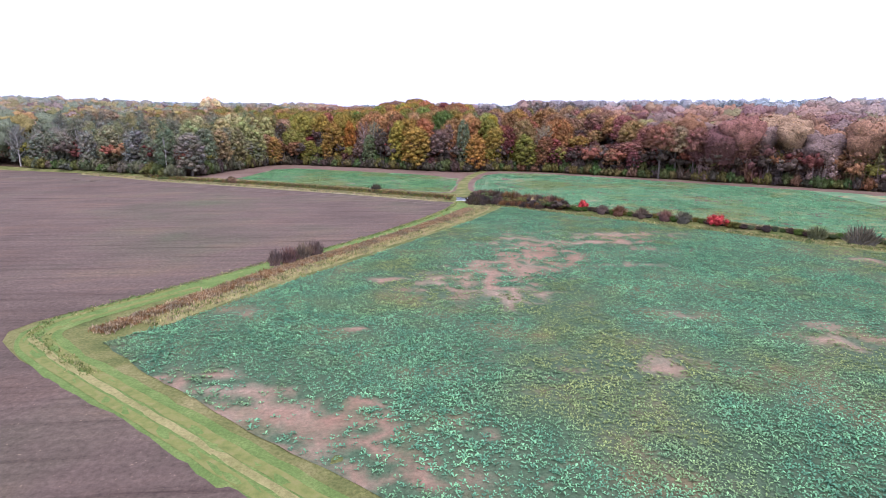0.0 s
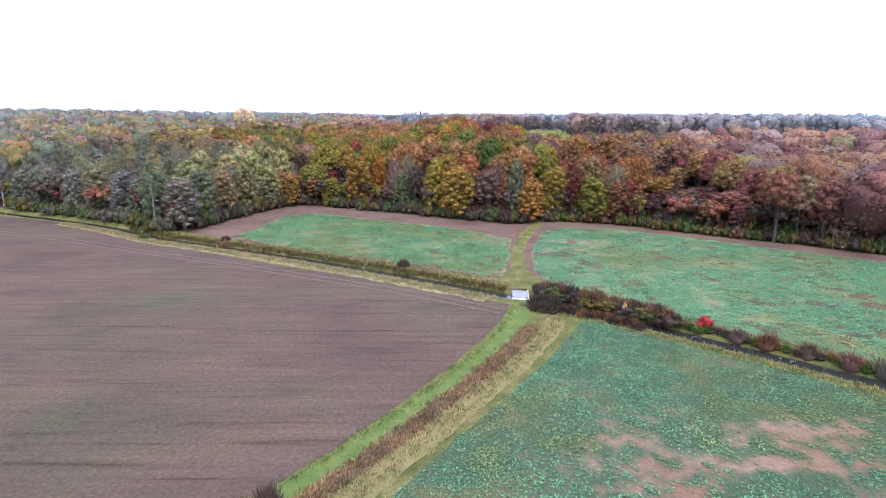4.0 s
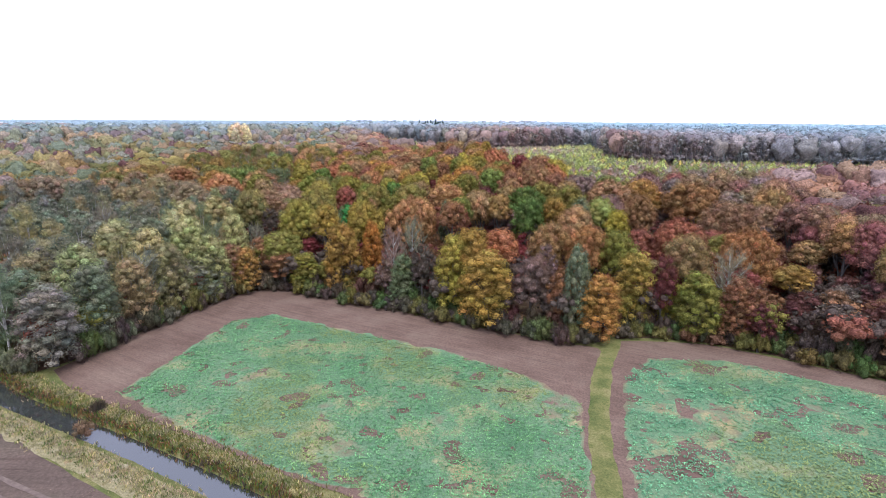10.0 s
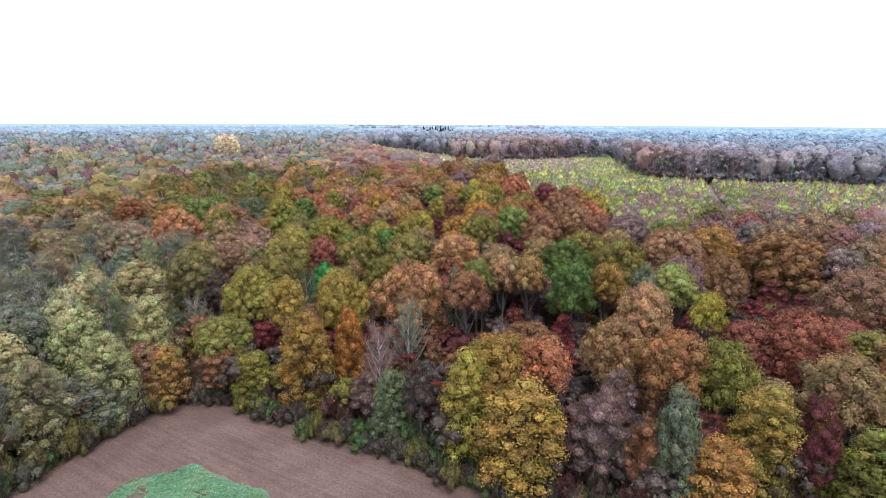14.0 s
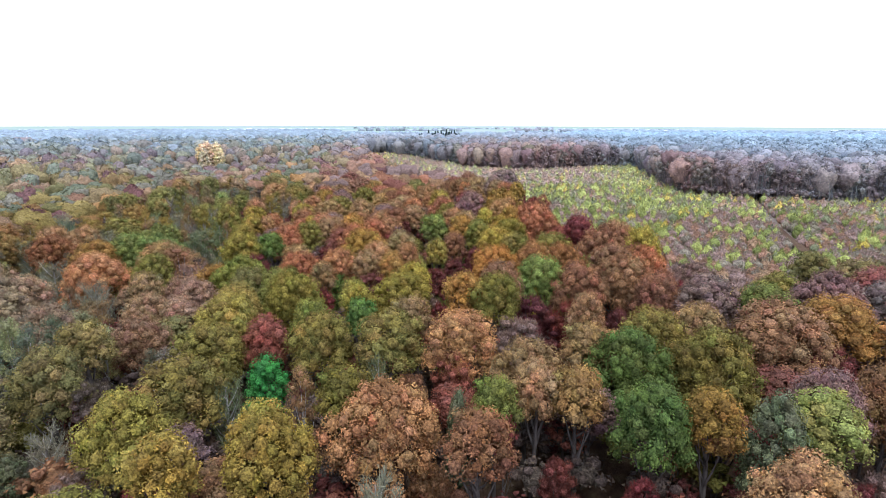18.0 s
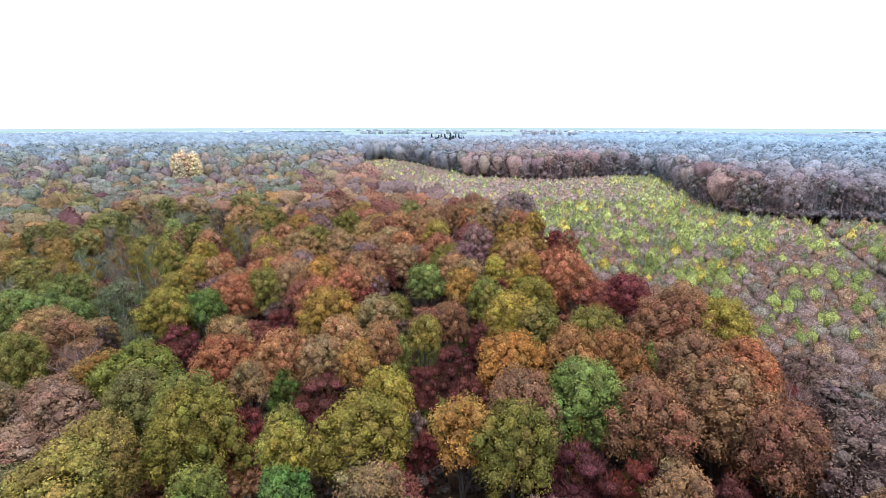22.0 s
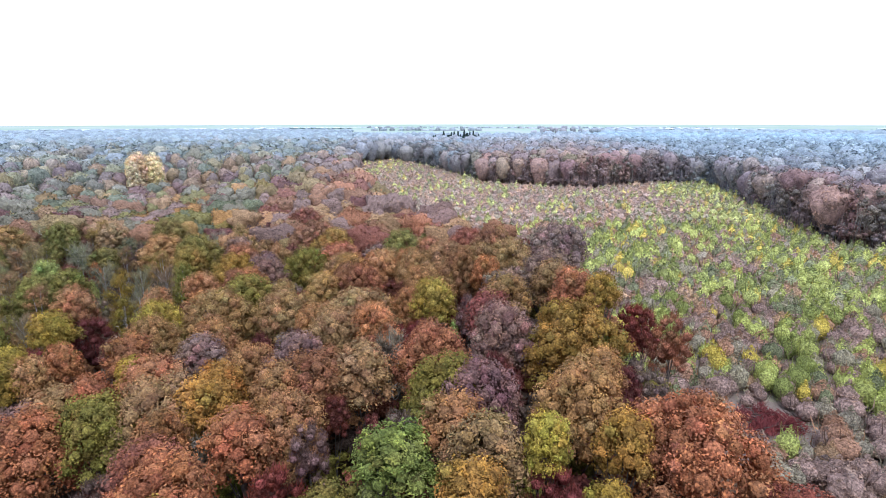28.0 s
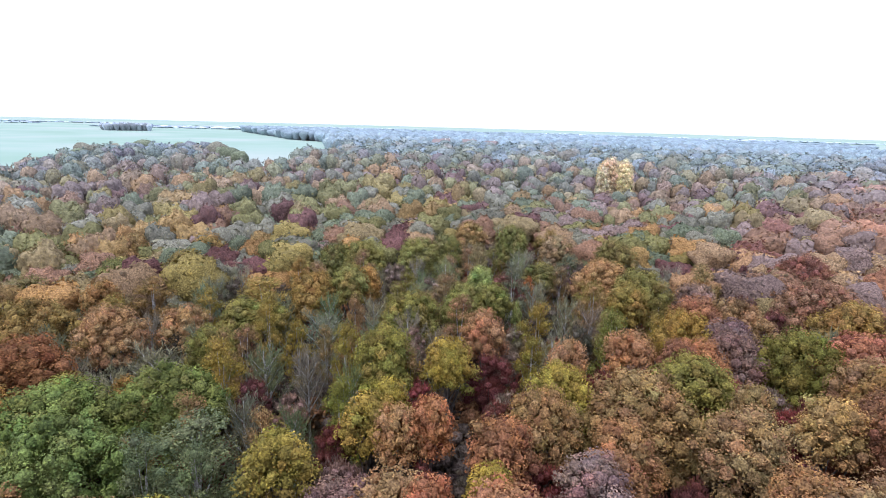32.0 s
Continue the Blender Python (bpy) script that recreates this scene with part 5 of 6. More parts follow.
for x, y, R, top, tint in ((-80, 176, 5.2, 13.5, "grey"), (-79, 185, 4.6, 15, "sage"), (-77, 193, 4.4, 14, "khaki"), (-90, 182, 5.0, 14.5, "sage"), (-103, 188, 5.2, 14, "grey"), (-86, 191, 5.0, 17, "pale"), (-116, 194, 4.8, 15, "leaf"), (-75, 202, 4.4, 15, "khaki"), (-71, 211, 4.4, 15, "pale"), (-96, 191, 4.6, 15, "khaki"),
                           (-80, 203, 5.0, 18, "pale"), (-77, 213, 5.0, 18.5, "pale"), (-83, 211, 4.6, 18, "sage"), (-70, 220, 4.6, 17, "khaki"), (-66, 217, 3.6, 11, "amber")):
    plant("full", x, y, R, top, tint, "willows by the stream")
hand, rest = list(planted), []
gx, gy = scatter(-195, 84, 168, 465, 6.6, 21)
HAND = [(-75, 195), (-50, 225), (12, 200), (75, 180), (40, 318), (8, 356), (0, 385), (-40, 385), (-80, 385), (-150, 350), (-140, 300), (-75, 250)]
for x, y in zip(gx, gy):
    if x > -6 and y > 330 or math.hypot(x + 31, y - 306) < 9 or math.hypot(x + 52, y - 251) < 7:
        continue
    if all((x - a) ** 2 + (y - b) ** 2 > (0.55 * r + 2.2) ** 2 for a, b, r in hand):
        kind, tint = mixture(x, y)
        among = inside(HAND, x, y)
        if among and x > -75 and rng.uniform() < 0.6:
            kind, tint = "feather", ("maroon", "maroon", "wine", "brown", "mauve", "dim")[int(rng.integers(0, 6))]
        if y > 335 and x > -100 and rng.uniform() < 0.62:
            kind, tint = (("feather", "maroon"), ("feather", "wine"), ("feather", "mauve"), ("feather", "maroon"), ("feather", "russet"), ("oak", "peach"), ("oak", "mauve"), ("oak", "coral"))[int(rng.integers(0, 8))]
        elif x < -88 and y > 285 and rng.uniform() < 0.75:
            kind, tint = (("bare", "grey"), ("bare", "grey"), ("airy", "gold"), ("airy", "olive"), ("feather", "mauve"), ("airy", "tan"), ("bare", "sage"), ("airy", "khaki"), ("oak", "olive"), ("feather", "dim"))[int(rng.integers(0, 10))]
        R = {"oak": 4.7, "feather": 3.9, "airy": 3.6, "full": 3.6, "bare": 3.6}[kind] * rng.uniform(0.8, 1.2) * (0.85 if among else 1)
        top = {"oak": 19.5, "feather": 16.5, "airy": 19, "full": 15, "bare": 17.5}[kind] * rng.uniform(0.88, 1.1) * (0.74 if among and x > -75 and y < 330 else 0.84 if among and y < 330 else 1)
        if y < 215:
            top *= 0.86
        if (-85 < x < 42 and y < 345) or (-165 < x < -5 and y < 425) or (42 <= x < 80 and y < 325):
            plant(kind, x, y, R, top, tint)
        else:
            rest.append((x, y))
        hand.append((x, y, R * 0.4))
gx, gy = scatter(84, 190, 100, 260, 8.0, 26)
rest += list(zip(gx, gy))


# ---- the wood farther off, as one mass ----
def far_template(seed, count, size, ball=ICO2, bumps=12, spread=0.34, skirt=1.7):
    """A billowing crown one unit wide, its top at z = 0, its underside left out."""
    r = np.random.default_rng(seed)
    h = Heap()
    knobs = sphere_dirs(r, bumps, -0.3)

    def swell(d):
        near = np.arccos(np.clip(d @ knobs.T, -1, 1))
        return (0.76 + 0.34 * np.exp(-(near / spread) ** 2).sum(1).clip(0, 1.15))[:, None]

    def settle(p):
        p = p.copy()
        p[:, :2] *= 1 + 0.22 * np.minimum(p[:, 2:], 0)
        p[:, 2] = np.where(p[:, 2] < 0, p[:, 2] * skirt, p[:, 2] * 0.85) - 0.85
        return p

    iv, jf = ball
    jf = jf[iv[jf][:, :, 2].max(1) > -0.62]
    h.add(settle(iv * swell(iv) * (1 + r.uniform(-0.04, 0.04, (len(iv), 1)))), quads(jf), inner=1)
    if count:
        d = sphere_dirs(r, count, -0.95)
        tone = 1 + 0.14 * np.sin(d @ r.normal(0, 5, (3, 1)) + 1.0) + r.uniform(-0.1, 0.1, (count, 1))
        h.add(*leaflets(r, settle(d * swell(d) * r.uniform(0.94, 1.08, (count, 1))), d + np.array((0, 0, 0.15)), size, 0.45), np.repeat(np.repeat(tone, 3, 0), 3, 1))
    return h.parts()


def bush_template(seed):
    """A low leafy bush one unit wide."""
    r = np.random.default_rng(seed)
    h = Heap()
    c, rad = lobes_of(r, 1.0, 1.4, -1.4, 7, 0.26, 0.42)
    leafy(r, h, c, rad, 17, 0.15, jitter=0.7)
    return h.parts()


BUSH = [bush_template(160 + i) for i in range(4)]
HAZE_SHARE = (0.05, 0.92)  # how much haze is painted into crowns near by and far out
FINE = [far_template(120 + i, 760, 0.125, ICO3, 26, 0.24) for i in range(4)]
COARSE = [far_template(130 + i, 270, 0.19, ICO2, 16, 0.3) for i in range(4)]


def wall_template(seed):
    """A tall narrow edge tree one unit wide: ragged leaves over upright pale stems."""
    r = np.random.default_rng(seed)
    h = Heap()
    n, k = 9, 42
    c = np.c_[r.normal(0, 0.42, (n, 2)), -0.5 - np.linspace(0, 2.6, n) + r.normal(0, 0.1, n)]
    for q in c:
        d = sphere_dirs(r, k, -0.8)
        rad = r.uniform(0.34, 0.6)
        tone = r.uniform(0.75, 1.2)
        h.add(*leaflets(r, q + d * rad * np.array((1, 1, 1.25)) * r.uniform(0.7, 1.1, (k, 1)), d, 0.2, 0.6), np.full(3, tone))
        iv, jf = ICO1
        h.add(q + iv * rad * 0.62, quads(jf), np.full(3, tone * 0.9), inner=1)
    m = 26
    b = np.c_[r.normal(0, 0.5, (m, 2)), np.full(m, -4.6)]
    h.add(*strands(r, b, np.c_[b[:, :2] * 1.1 + r.normal(0, 0.12, (m, 2)), r.uniform(-2.4, -0.4, m)], 0.035), np.array((0.9, 0.95, 1.05)))
    return h.parts()


WALL = [wall_template(140 + i) for i in range(4)]


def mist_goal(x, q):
    """Haze colour painted into crowns: warm near the course, cool westward and far out."""
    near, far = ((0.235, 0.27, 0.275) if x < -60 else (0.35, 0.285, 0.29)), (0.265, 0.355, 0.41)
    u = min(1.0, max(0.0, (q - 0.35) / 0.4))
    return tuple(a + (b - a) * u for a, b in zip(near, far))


def woods(name, label, gx, gy, count, size, R, top, tints, seed, share=(0.0, 0.0), temps=None, leaf=None, tall=1.0):
    if not len(gx):
        return None
    r = np.random.default_rng(seed)
    big = Heap()
    temps = temps or [far_template(seed + i, count, size, skirt=2.8) for i in range(4)]
    names = list(tints)
    for i in range(4):
        x, y = gx[i::4], gy[i::4]
        tv, tf, tm, tt = temps[i]
        k, m = len(x), len(tv)
        if not k:
            continue
        a = r.uniform(0, 6.28, k)[:, None]
        sc = (R * r.uniform(0.7, 1.3, k))[:, None]
        h = (top * r.uniform(0.8, 1.1, k) * (1 - 0.5 * np.exp(-((x + 200) ** 2 + (y - 508) ** 2) / 62 ** 2)))[:, None]
        lift = rise(x, y)[:, None]
        X = (tv[:, 0] * np.cos(a) - tv[:, 1] * np.sin(a)) * sc + x[:, None]
        Y = (tv[:, 0] * np.sin(a) + tv[:, 1] * np.cos(a)) * sc + y[:, None]
        Z = lift + h + tv[:, 2] * sc * tall * np.minimum(1.0, h / (sc * 2.6))
        # haze painted into leaf tints grows with distance from the camera's course and eastward
        t = np.array([paler(names[j], q, mist_goal(w, q)) for j, w, q in zip(r.integers(0, len(names), k), x, np.interp(to_line(FLIGHT_LINE, x, y), (70, 180, 350, 850), (share[0], 0.26 * share[1], 0.62 * share[1], share[1])) + (0.1 + 0.2 * (y > 400)) * np.clip((x - 35) / 60, 0, 1) * share[1])]) * r.uniform(0.78, 1.22, (k, 1))
        v = np.stack([X, Y, Z], 2).reshape(-1, 3)
        f = (tf[None] + (np.arange(k) * m)[:, None, None]).reshape(-1, 4)
        big.add(v, f, np.repeat(t, m, 0) * np.tile(tt, (k, 1)), np.tile(tm, k))
    return tagged(new(name, big.mesh(name, leaf or LEAF_FAR)), label, "woodland", kind="stuff")


def zone_split(gx, gy):
    west = gx < -78 - (gy - 300) * 0.25
    east = (gx > 40) & (gy > 420)
    right = (gx > 55) & (gy < 330)
    return (("west", west), ("east", east & ~west), ("right", right), ("main", ~west & ~east & ~right))


# the far_ palettes carry haze in their blue-grey and lilac tints
PAL = {
    "west": ["olive", "gold", "ochre", "khaki", "grey", "sage", "tan", "olive", "brown", "amber", "sage", "grey", "mauve", "maroon", "grey"],
    "main": ["tan", "brown", "tan", "mauve", "russet", "khaki", "peach", "brown", "tan", "mauve", "coral", "brown", "mauve", "olive", "maroon"],
    "right": ["mauve", "maroon", "brown", "mauve", "russet", "maroon", "brown", "tan", "rust", "olive"],
    "far_right": ["mauve", "lilac", "brown", "mauve"],
    "east": ["mauve", "brown", "mauve", "tan", "brown", "russet", "maroon"],
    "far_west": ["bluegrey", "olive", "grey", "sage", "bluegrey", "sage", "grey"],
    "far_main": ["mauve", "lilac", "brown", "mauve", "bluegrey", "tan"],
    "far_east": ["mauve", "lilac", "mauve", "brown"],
}
rest = np.array(rest)
gx, gy = rest[:, 0], rest[:, 1]
for z, sel in zone_split(gx, gy):
    woods("woodland", "autumn wood of rounded crowns in mixed colours", gx[sel], gy[sel], 0, 0, 5.8, 19, PAL[z], 39, HAZE_SHARE, FINE)
gx, gy = scatter(-620, 620, 60, 720, 9.6, 22)
d = np.hypot(gx + 20, gy - 240)
out = ~((gx > -195) & (gx < 84) & (gy > 168) & (gy < 465)) & ~((gx >= 84) & (gx < 190) & (gy < 260))
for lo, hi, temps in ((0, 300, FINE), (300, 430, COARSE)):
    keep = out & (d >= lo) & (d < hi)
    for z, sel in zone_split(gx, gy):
        woods("woodland", "dense autumn wood in brown, olive and rust", gx[keep & sel], gy[keep & sel], 0, 0, 4.7 if z == "west" else 5.4, 20, PAL[z], 40 + lo, HAZE_SHARE, temps, LEAF_HAZY, 1.5 if z == "west" else 1.2)
gx, gy = scatter(-1200, 1200, -100, 1350, 13.0, 23)
d = np.hypot(gx + 20, gy - 240)
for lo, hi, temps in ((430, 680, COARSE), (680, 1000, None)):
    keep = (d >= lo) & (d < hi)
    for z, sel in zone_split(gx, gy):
        woods("woodland", "farther autumn wood in mauve and olive muted by haze", gx[keep & sel], gy[keep & sel], 0, 0, 7.0, 20, PAL["far_" + z] + PAL[z][:3], 50, HAZE_SHARE, temps, LEAF_HAZY, 1.25)
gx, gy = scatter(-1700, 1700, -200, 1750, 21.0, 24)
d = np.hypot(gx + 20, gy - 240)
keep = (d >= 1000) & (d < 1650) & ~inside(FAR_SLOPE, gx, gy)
# this skyline wood gets its blue-grey from haze put into the tints
woods("woodland", "far misty blue-grey wood on the skyline", gx[keep], gy[keep], 0, 0, 12.5, 18.0, ["bluegrey", "bluegrey", "sage", "bluegrey"], 60, (0.75, 0.75), leaf=LEAF_HAZY)
r = np.random.default_rng(77)
lx, ly = [], []
for _ in range(40):
    a, d, ln = math.radians(r.uniform(-105, 50)), 1900 + 900 * r.uniform(), r.uniform(120, 700)
    k = int(ln / 16)
    u = np.linspace(-ln / 2, ln / 2, k)
    lx += list(-20 + d * math.sin(a) + u * math.cos(a) + r.normal(0, 6, k))
    ly += list(240 + d * math.cos(a) - u * math.sin(a) + r.normal(0, 6, k))
# pale blue haze is painted into these lines and the copses below
woods("woodland", "thin lines of misty woods on the plain", np.array(lx), np.array(ly), 0, 0, 16.0, 6.5, ["mist", "pale_mist", "mist"], 61, leaf=LEAF_HAZY)
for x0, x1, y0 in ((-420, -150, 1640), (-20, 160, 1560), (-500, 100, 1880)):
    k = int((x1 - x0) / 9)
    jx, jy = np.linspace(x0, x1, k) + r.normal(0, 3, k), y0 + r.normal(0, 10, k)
    woods("copse", "line of misty blue-grey trees on the far slope", jx, jy, 0, 0, 7.0, 22.0, ["bluegrey", "mist"], 68, (0.5, 0.5), leaf=LEAF_HAZY)
ix, iy = np.meshgrid(np.arange(-1660, -1560, 11.0), np.arange(402, 494, 11.0))
ix, iy = (ix + r.uniform(-3, 3, ix.shape)).ravel(), (iy + r.uniform(-3, 3, iy.shape)).ravel()
woods("copse", "round blue-grey copse alone in a far field", ix, iy, 0, 0, 8.0, 19.0, ["mist", "bluegrey"], 65, (0.2, 0.2), leaf=LEAF_HAZY)
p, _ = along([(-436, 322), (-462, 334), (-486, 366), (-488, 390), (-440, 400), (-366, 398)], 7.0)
# part of the grey here is haze blended into the leaves
woods("wood_edge", "tall grey-green trees along the far field", p[:, 0] + 3, p[:, 1], 40, 0.14, 6.2, 22.5, ["sage", "bluegrey", "grey", "bluegrey"], 66, (0.3, 0.3), leaf=LEAF_HAZY)

# the wall of trees behind the clearing
for line in ([(250, 420), (190, 441), (140, 452), (88, 461), (72, 468), (74, 496), (77, 551), (82, 634), (46, 638), (6, 606), (-50, 638), (-80, 694), (-116, 764), (-154, 820)], [(250, 430), (196, 450), (150, 460), (92, 468), (79, 473), (81, 496), (83, 551), (86, 642), (46, 645), (6, 614), (-44, 645), (-74, 700), (-110, 770), (-148, 826)]):
    p, _ = along(line, 1.9)
    woods("wood_edge", "wall of mauve and grey trees along the clearing", p[:, 0] + r.normal(0, 2.2, len(p)), p[:, 1] + r.normal(0, 2.2, len(p)), 0, 0, 3.4, 18.5, ["mauve", "brown", "mauve", "grey", "russet", "grey"], 63, HAZE_SHARE, WALL)
    woods("wood_edge", "mauve brushwood below the trees along the clearing", p[:, 0] - 1.5, p[:, 1] - 1.5, 0, 0, 2.6, 8.0, ["mauve", "brown", "dim", "mauve"], 64, HAZE_SHARE, BUSH)
p, _ = along([(82, 174), (115, 154), (160, 126), (236, 82)], 2.2)
woods("wood_edge", "brown and mauve low trees along the eastern field", p[:, 0] + r.normal(0, 1.5, len(p)), p[:, 1] + 3 + r.normal(0, 1.5, len(p)), 0, 0, 3.0, 11.0, ["mauve", "brown", "olive", "brown", "dim", "mauve", "maroon"], 67, (0.1, 0.5), WALL)
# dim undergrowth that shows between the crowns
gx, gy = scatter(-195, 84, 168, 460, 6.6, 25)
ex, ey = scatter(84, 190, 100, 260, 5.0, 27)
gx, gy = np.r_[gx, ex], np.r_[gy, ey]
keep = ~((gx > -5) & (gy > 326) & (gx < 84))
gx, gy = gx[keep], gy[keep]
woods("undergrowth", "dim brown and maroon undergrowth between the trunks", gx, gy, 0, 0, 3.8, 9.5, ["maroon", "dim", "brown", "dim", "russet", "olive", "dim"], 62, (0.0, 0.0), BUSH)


# ---- young plantation in the clearing ----
def plantation(name, label, gx, gy, seed, tints, R, H, k, share=0.0, width=0.17, gain=1.0):
    """Feathery young trees: each a cone of leaves with a denser middle."""
    r = np.random.default_rng(seed)
    big = Heap()
    for i in range(4):
        h = sapling_model(seed + i, k, width)
        iv, jf = ICO1
        h.add(np.c_[iv[:, :2] * 0.72, 1.2 + iv[:, 2] * 1.25], quads(jf), inner=1)
        tv, tf, tm, _ = h.parts()
        x, y = gx[i::4], gy[i::4]
        n, m = len(x), len(tv)
        a, sc = r.uniform(0, 6.28, n)[:, None], (R * r.uniform(0.55, 1.5, n))[:, None]
        hh = H * 0.35 + 0.65 * sc * H / R * r.uniform(0.8, 1.2, (n, 1))
        v = np.stack([(tv[:, 0] * np.cos(a) - tv[:, 1] * np.sin(a)) * sc + x[:, None], (tv[:, 0] * np.sin(a) + tv[:, 1] * np.cos(a)) * sc + y[:, None], tv[:, 2] * hh + rise(x, y)[:, None] * 1.03], 2).reshape(-1, 3)
        t = np.array([paler(tints[j], (0.06 if "lime" in tints else 0.3) + share, (0.23, 0.205, 0.185)) for j in r.integers(0, len(tints), n)]) * gain * r.uniform(0.8, 1.3, (n, 1))
        big.add(v, (tf[None] + (np.arange(n) * m)[:, None, None]).reshape(-1, 4), np.repeat(t, m, 0), np.tile(tm, n))
    return tagged(new(name, big.mesh(name, LEAF_FAR)), label, "saplings", kind="stuff")


RIDE = [(66, 330), (74, 371), (82, 403), (97, 453)]
ribbon("ride", RIDE, (-1.5, 0, 1.5), (12.3, 12.35, 12.3), FLOOR, 3.0, 0.3, "dark leaf-strewn ride through the plantation", "track")
LIME_STAND = [(-12, 462), (-18, 402), (-10, 371), (11, 362), (36, 366), (62, 400), (74, 440), (74, 503), (80, 560), (76, 634), (48, 622), (34, 570), (24, 520), (8, 484)]
r = np.random.default_rng(33)
gx, gy = np.meshgrid(np.arange(-205, 270, 2.35), np.arange(298, 815, 2.35))
gx, gy = (gx + r.uniform(-1.4, 1.4, gx.shape)).ravel(), (gy + r.uniform(-1.4, 1.4, gy.shape)).ravel()
ok = inside(CLEARING, gx, gy) & (gx < 200) & (np.hypot((gx - 7.5) / 5.2, (gy - 359) / 5.5) > 1) & (to_line(RIDE, gx, gy) > 2.2)
gx, gy = gx[ok], gy[ok]
stand = inside(LIME_STAND, gx + 8 * wobble(gx, gy, 0.03, 3.3), gy + 8 * wobble(gx, gy, 0.03, 5.3))
odds = np.where(stand, 0.62, np.where((gx > 60) & (gy < 470), 0.34, 0.1)) + 0.75 * wobble(gx, gy, 0.035, 4.4) * stand + 0.55 * wobble(gx, gy, 0.12, 9.1)
green = r.uniform(0, 1, len(gx)) < odds
bands = ((gy < 405) & (gx < 110), (gy >= 405) & (gy < 500) | (gy < 405) & (gx >= 110), gy >= 500)
# farther bands are greyer and brighter, with haze put into the leaf colours
for band, (k, width, share, gain) in zip(bands, ((240, 0.165, 0.0, 1.32), (110, 0.27, 0.08, 1.6), (34, 0.45, 0.24, 1.9))):
    plantation("saplings", "yellow-green young plantation trees", gx[green & band], gy[green & band], 71, ["lime", "lime", "leaf", "lime", "sage", "yellow", "leaf", "lime", "leaf", "grey", "sage", "lime"], 1.75, 1.35, k, share, width, gain)
    plantation("saplings", "brown and mauve young plantation trees", gx[~green & band], gy[~green & band], 72, ["mauve", "mauve", "brown", "mauve", "tan", "mauve", "grey", "brown", "mauve", "grey"], 2.0, 1.05, k, share, width, gain)


# ---- shrubs ----
SHRUBS = [shrub_heap(201 + i).mesh("shrub", LEAF) for i in range(4)]
TWIGGY = []
for i in range(3):
    rr = np.random.default_rng(301 + i)
    h = Heap()
    k = 420
    d = sphere_dirs(rr, k, 0.0)
    b = d * np.array((1.1, 1.1, 0.9)) * rr.uniform(0.2, 1, (k, 1))
    h.add(*strands(rr, b, b + d * 0.5 + np.c_[rr.normal(0, .12, (k, 2)), rr.uniform(0.3, 0.8, k)], 0.045))
    iv, jf = ICO2
    h.add(iv * np.array((1.0, 1.0, 0.9)) * (1 + rr.uniform(-.15, .15, (len(iv), 1))), quads(jf))
    TWIGGY.append(h.mesh("thicket", LEAF))


def shrub(x, y, R, top, tint, twiggy=False, label="", group="shrubs", z=0.0):
    i = int(rng.integers(0, 3))
    ob = new("thicket" if twiggy else "shrub", (TWIGGY if twiggy else SHRUBS)[i])
    tagged(ob, label or (WORD[tint] + (" twiggy thicket on the bank" if twiggy else " shrub at the edge of the wood")), "shrub", group)
    ob.color = (*[c * (1 + rng.normal(0, 0.07)) for c in (TINT[tint] if twiggy or tint in ("red", "hay") else [0.8 * v for v in paler(tint, 0.3, (0.12, 0.115, 0.085))])], 1)
    ob.matrix_basis = pose(x, y, z + float(rise(x, y)), 0, 0, rng.uniform(0, 360)) @ Matrix.Diagonal((R / 1.65, R / 1.65, top / 1.9, 1))


def hedge(line, step, spread, R, top, tints, twiggy=False, label="", group="hedge"):
    p, d = along(line, step)
    for q, dd in zip(p, d):
        o = rng.normal(0, spread)
        shrub(q[0] - dd[1] * o, q[1] + dd[0] * o, R * rng.uniform(0.75, 1.3), top * rng.uniform(0.7, 1.3), tints[int(rng.integers(0, len(tints)))], twiggy, label, group)


# edge of the wood
hedge([(-77.5, 178), (-74.6, 194.8), (-72, 203), (-69, 213), (-63, 220.5)], 1.6, 0.8, 2.4, 5.2, ["dim", "sage", "green", "olive", "dim", "grey"], group="shrubs at the wood's edge")
hedge([(-62, 221), (-47, 216), (-27.4, 208.6), (-13.6, 202.2), (-4.9, 199), (6.9, 194.8), (11, 195)], 1.5, 0.8, 2.1, 3.8, ["green", "dim", "olive", "dim", "olive", "dim", "green"], group="shrubs at the wood's edge")
hedge([(-58, 223), (-46, 219.5), (-26.4, 212), (-12.6, 205.8), (-3.5, 202.4), (7.5, 198.4), (18, 203), (30.8, 203), (54, 191), (80, 176.5)], 2.2, 1.2, 2.5, 5.2, ["dim", "olive", "brown", "dim", "maroon", "dim", "green"], group="shrubs at the wood's edge")
hedge([(16.5, 199.6), (30.8, 199.6), (53, 187.2), (80, 173), (115, 152), (150, 130)], 2.4, 0.6, 2.0, 3.4, ["olive", "dim", "green", "brown", "olive"], group="shrubs at the wood's edge")
hedge([(-83, 171.5), (-97, 180.5), (-116, 188.5), (-150, 200.5)], 2.6, 0.6, 2.3, 4.0, ["green", "sage", "grey", "olive"], group="shrubs by the stream")
# along the stream
hedge([(8.6, 130.8), (12.5, 128.2), (18, 124.4), (23.4, 120.6), (26.6, 118.2)], 0.7, 0.5, 1.9, 1.75, ["olive", "green", "dim", "olive"], False, "dull olive leaves low in the stream hedge", "stream hedge")
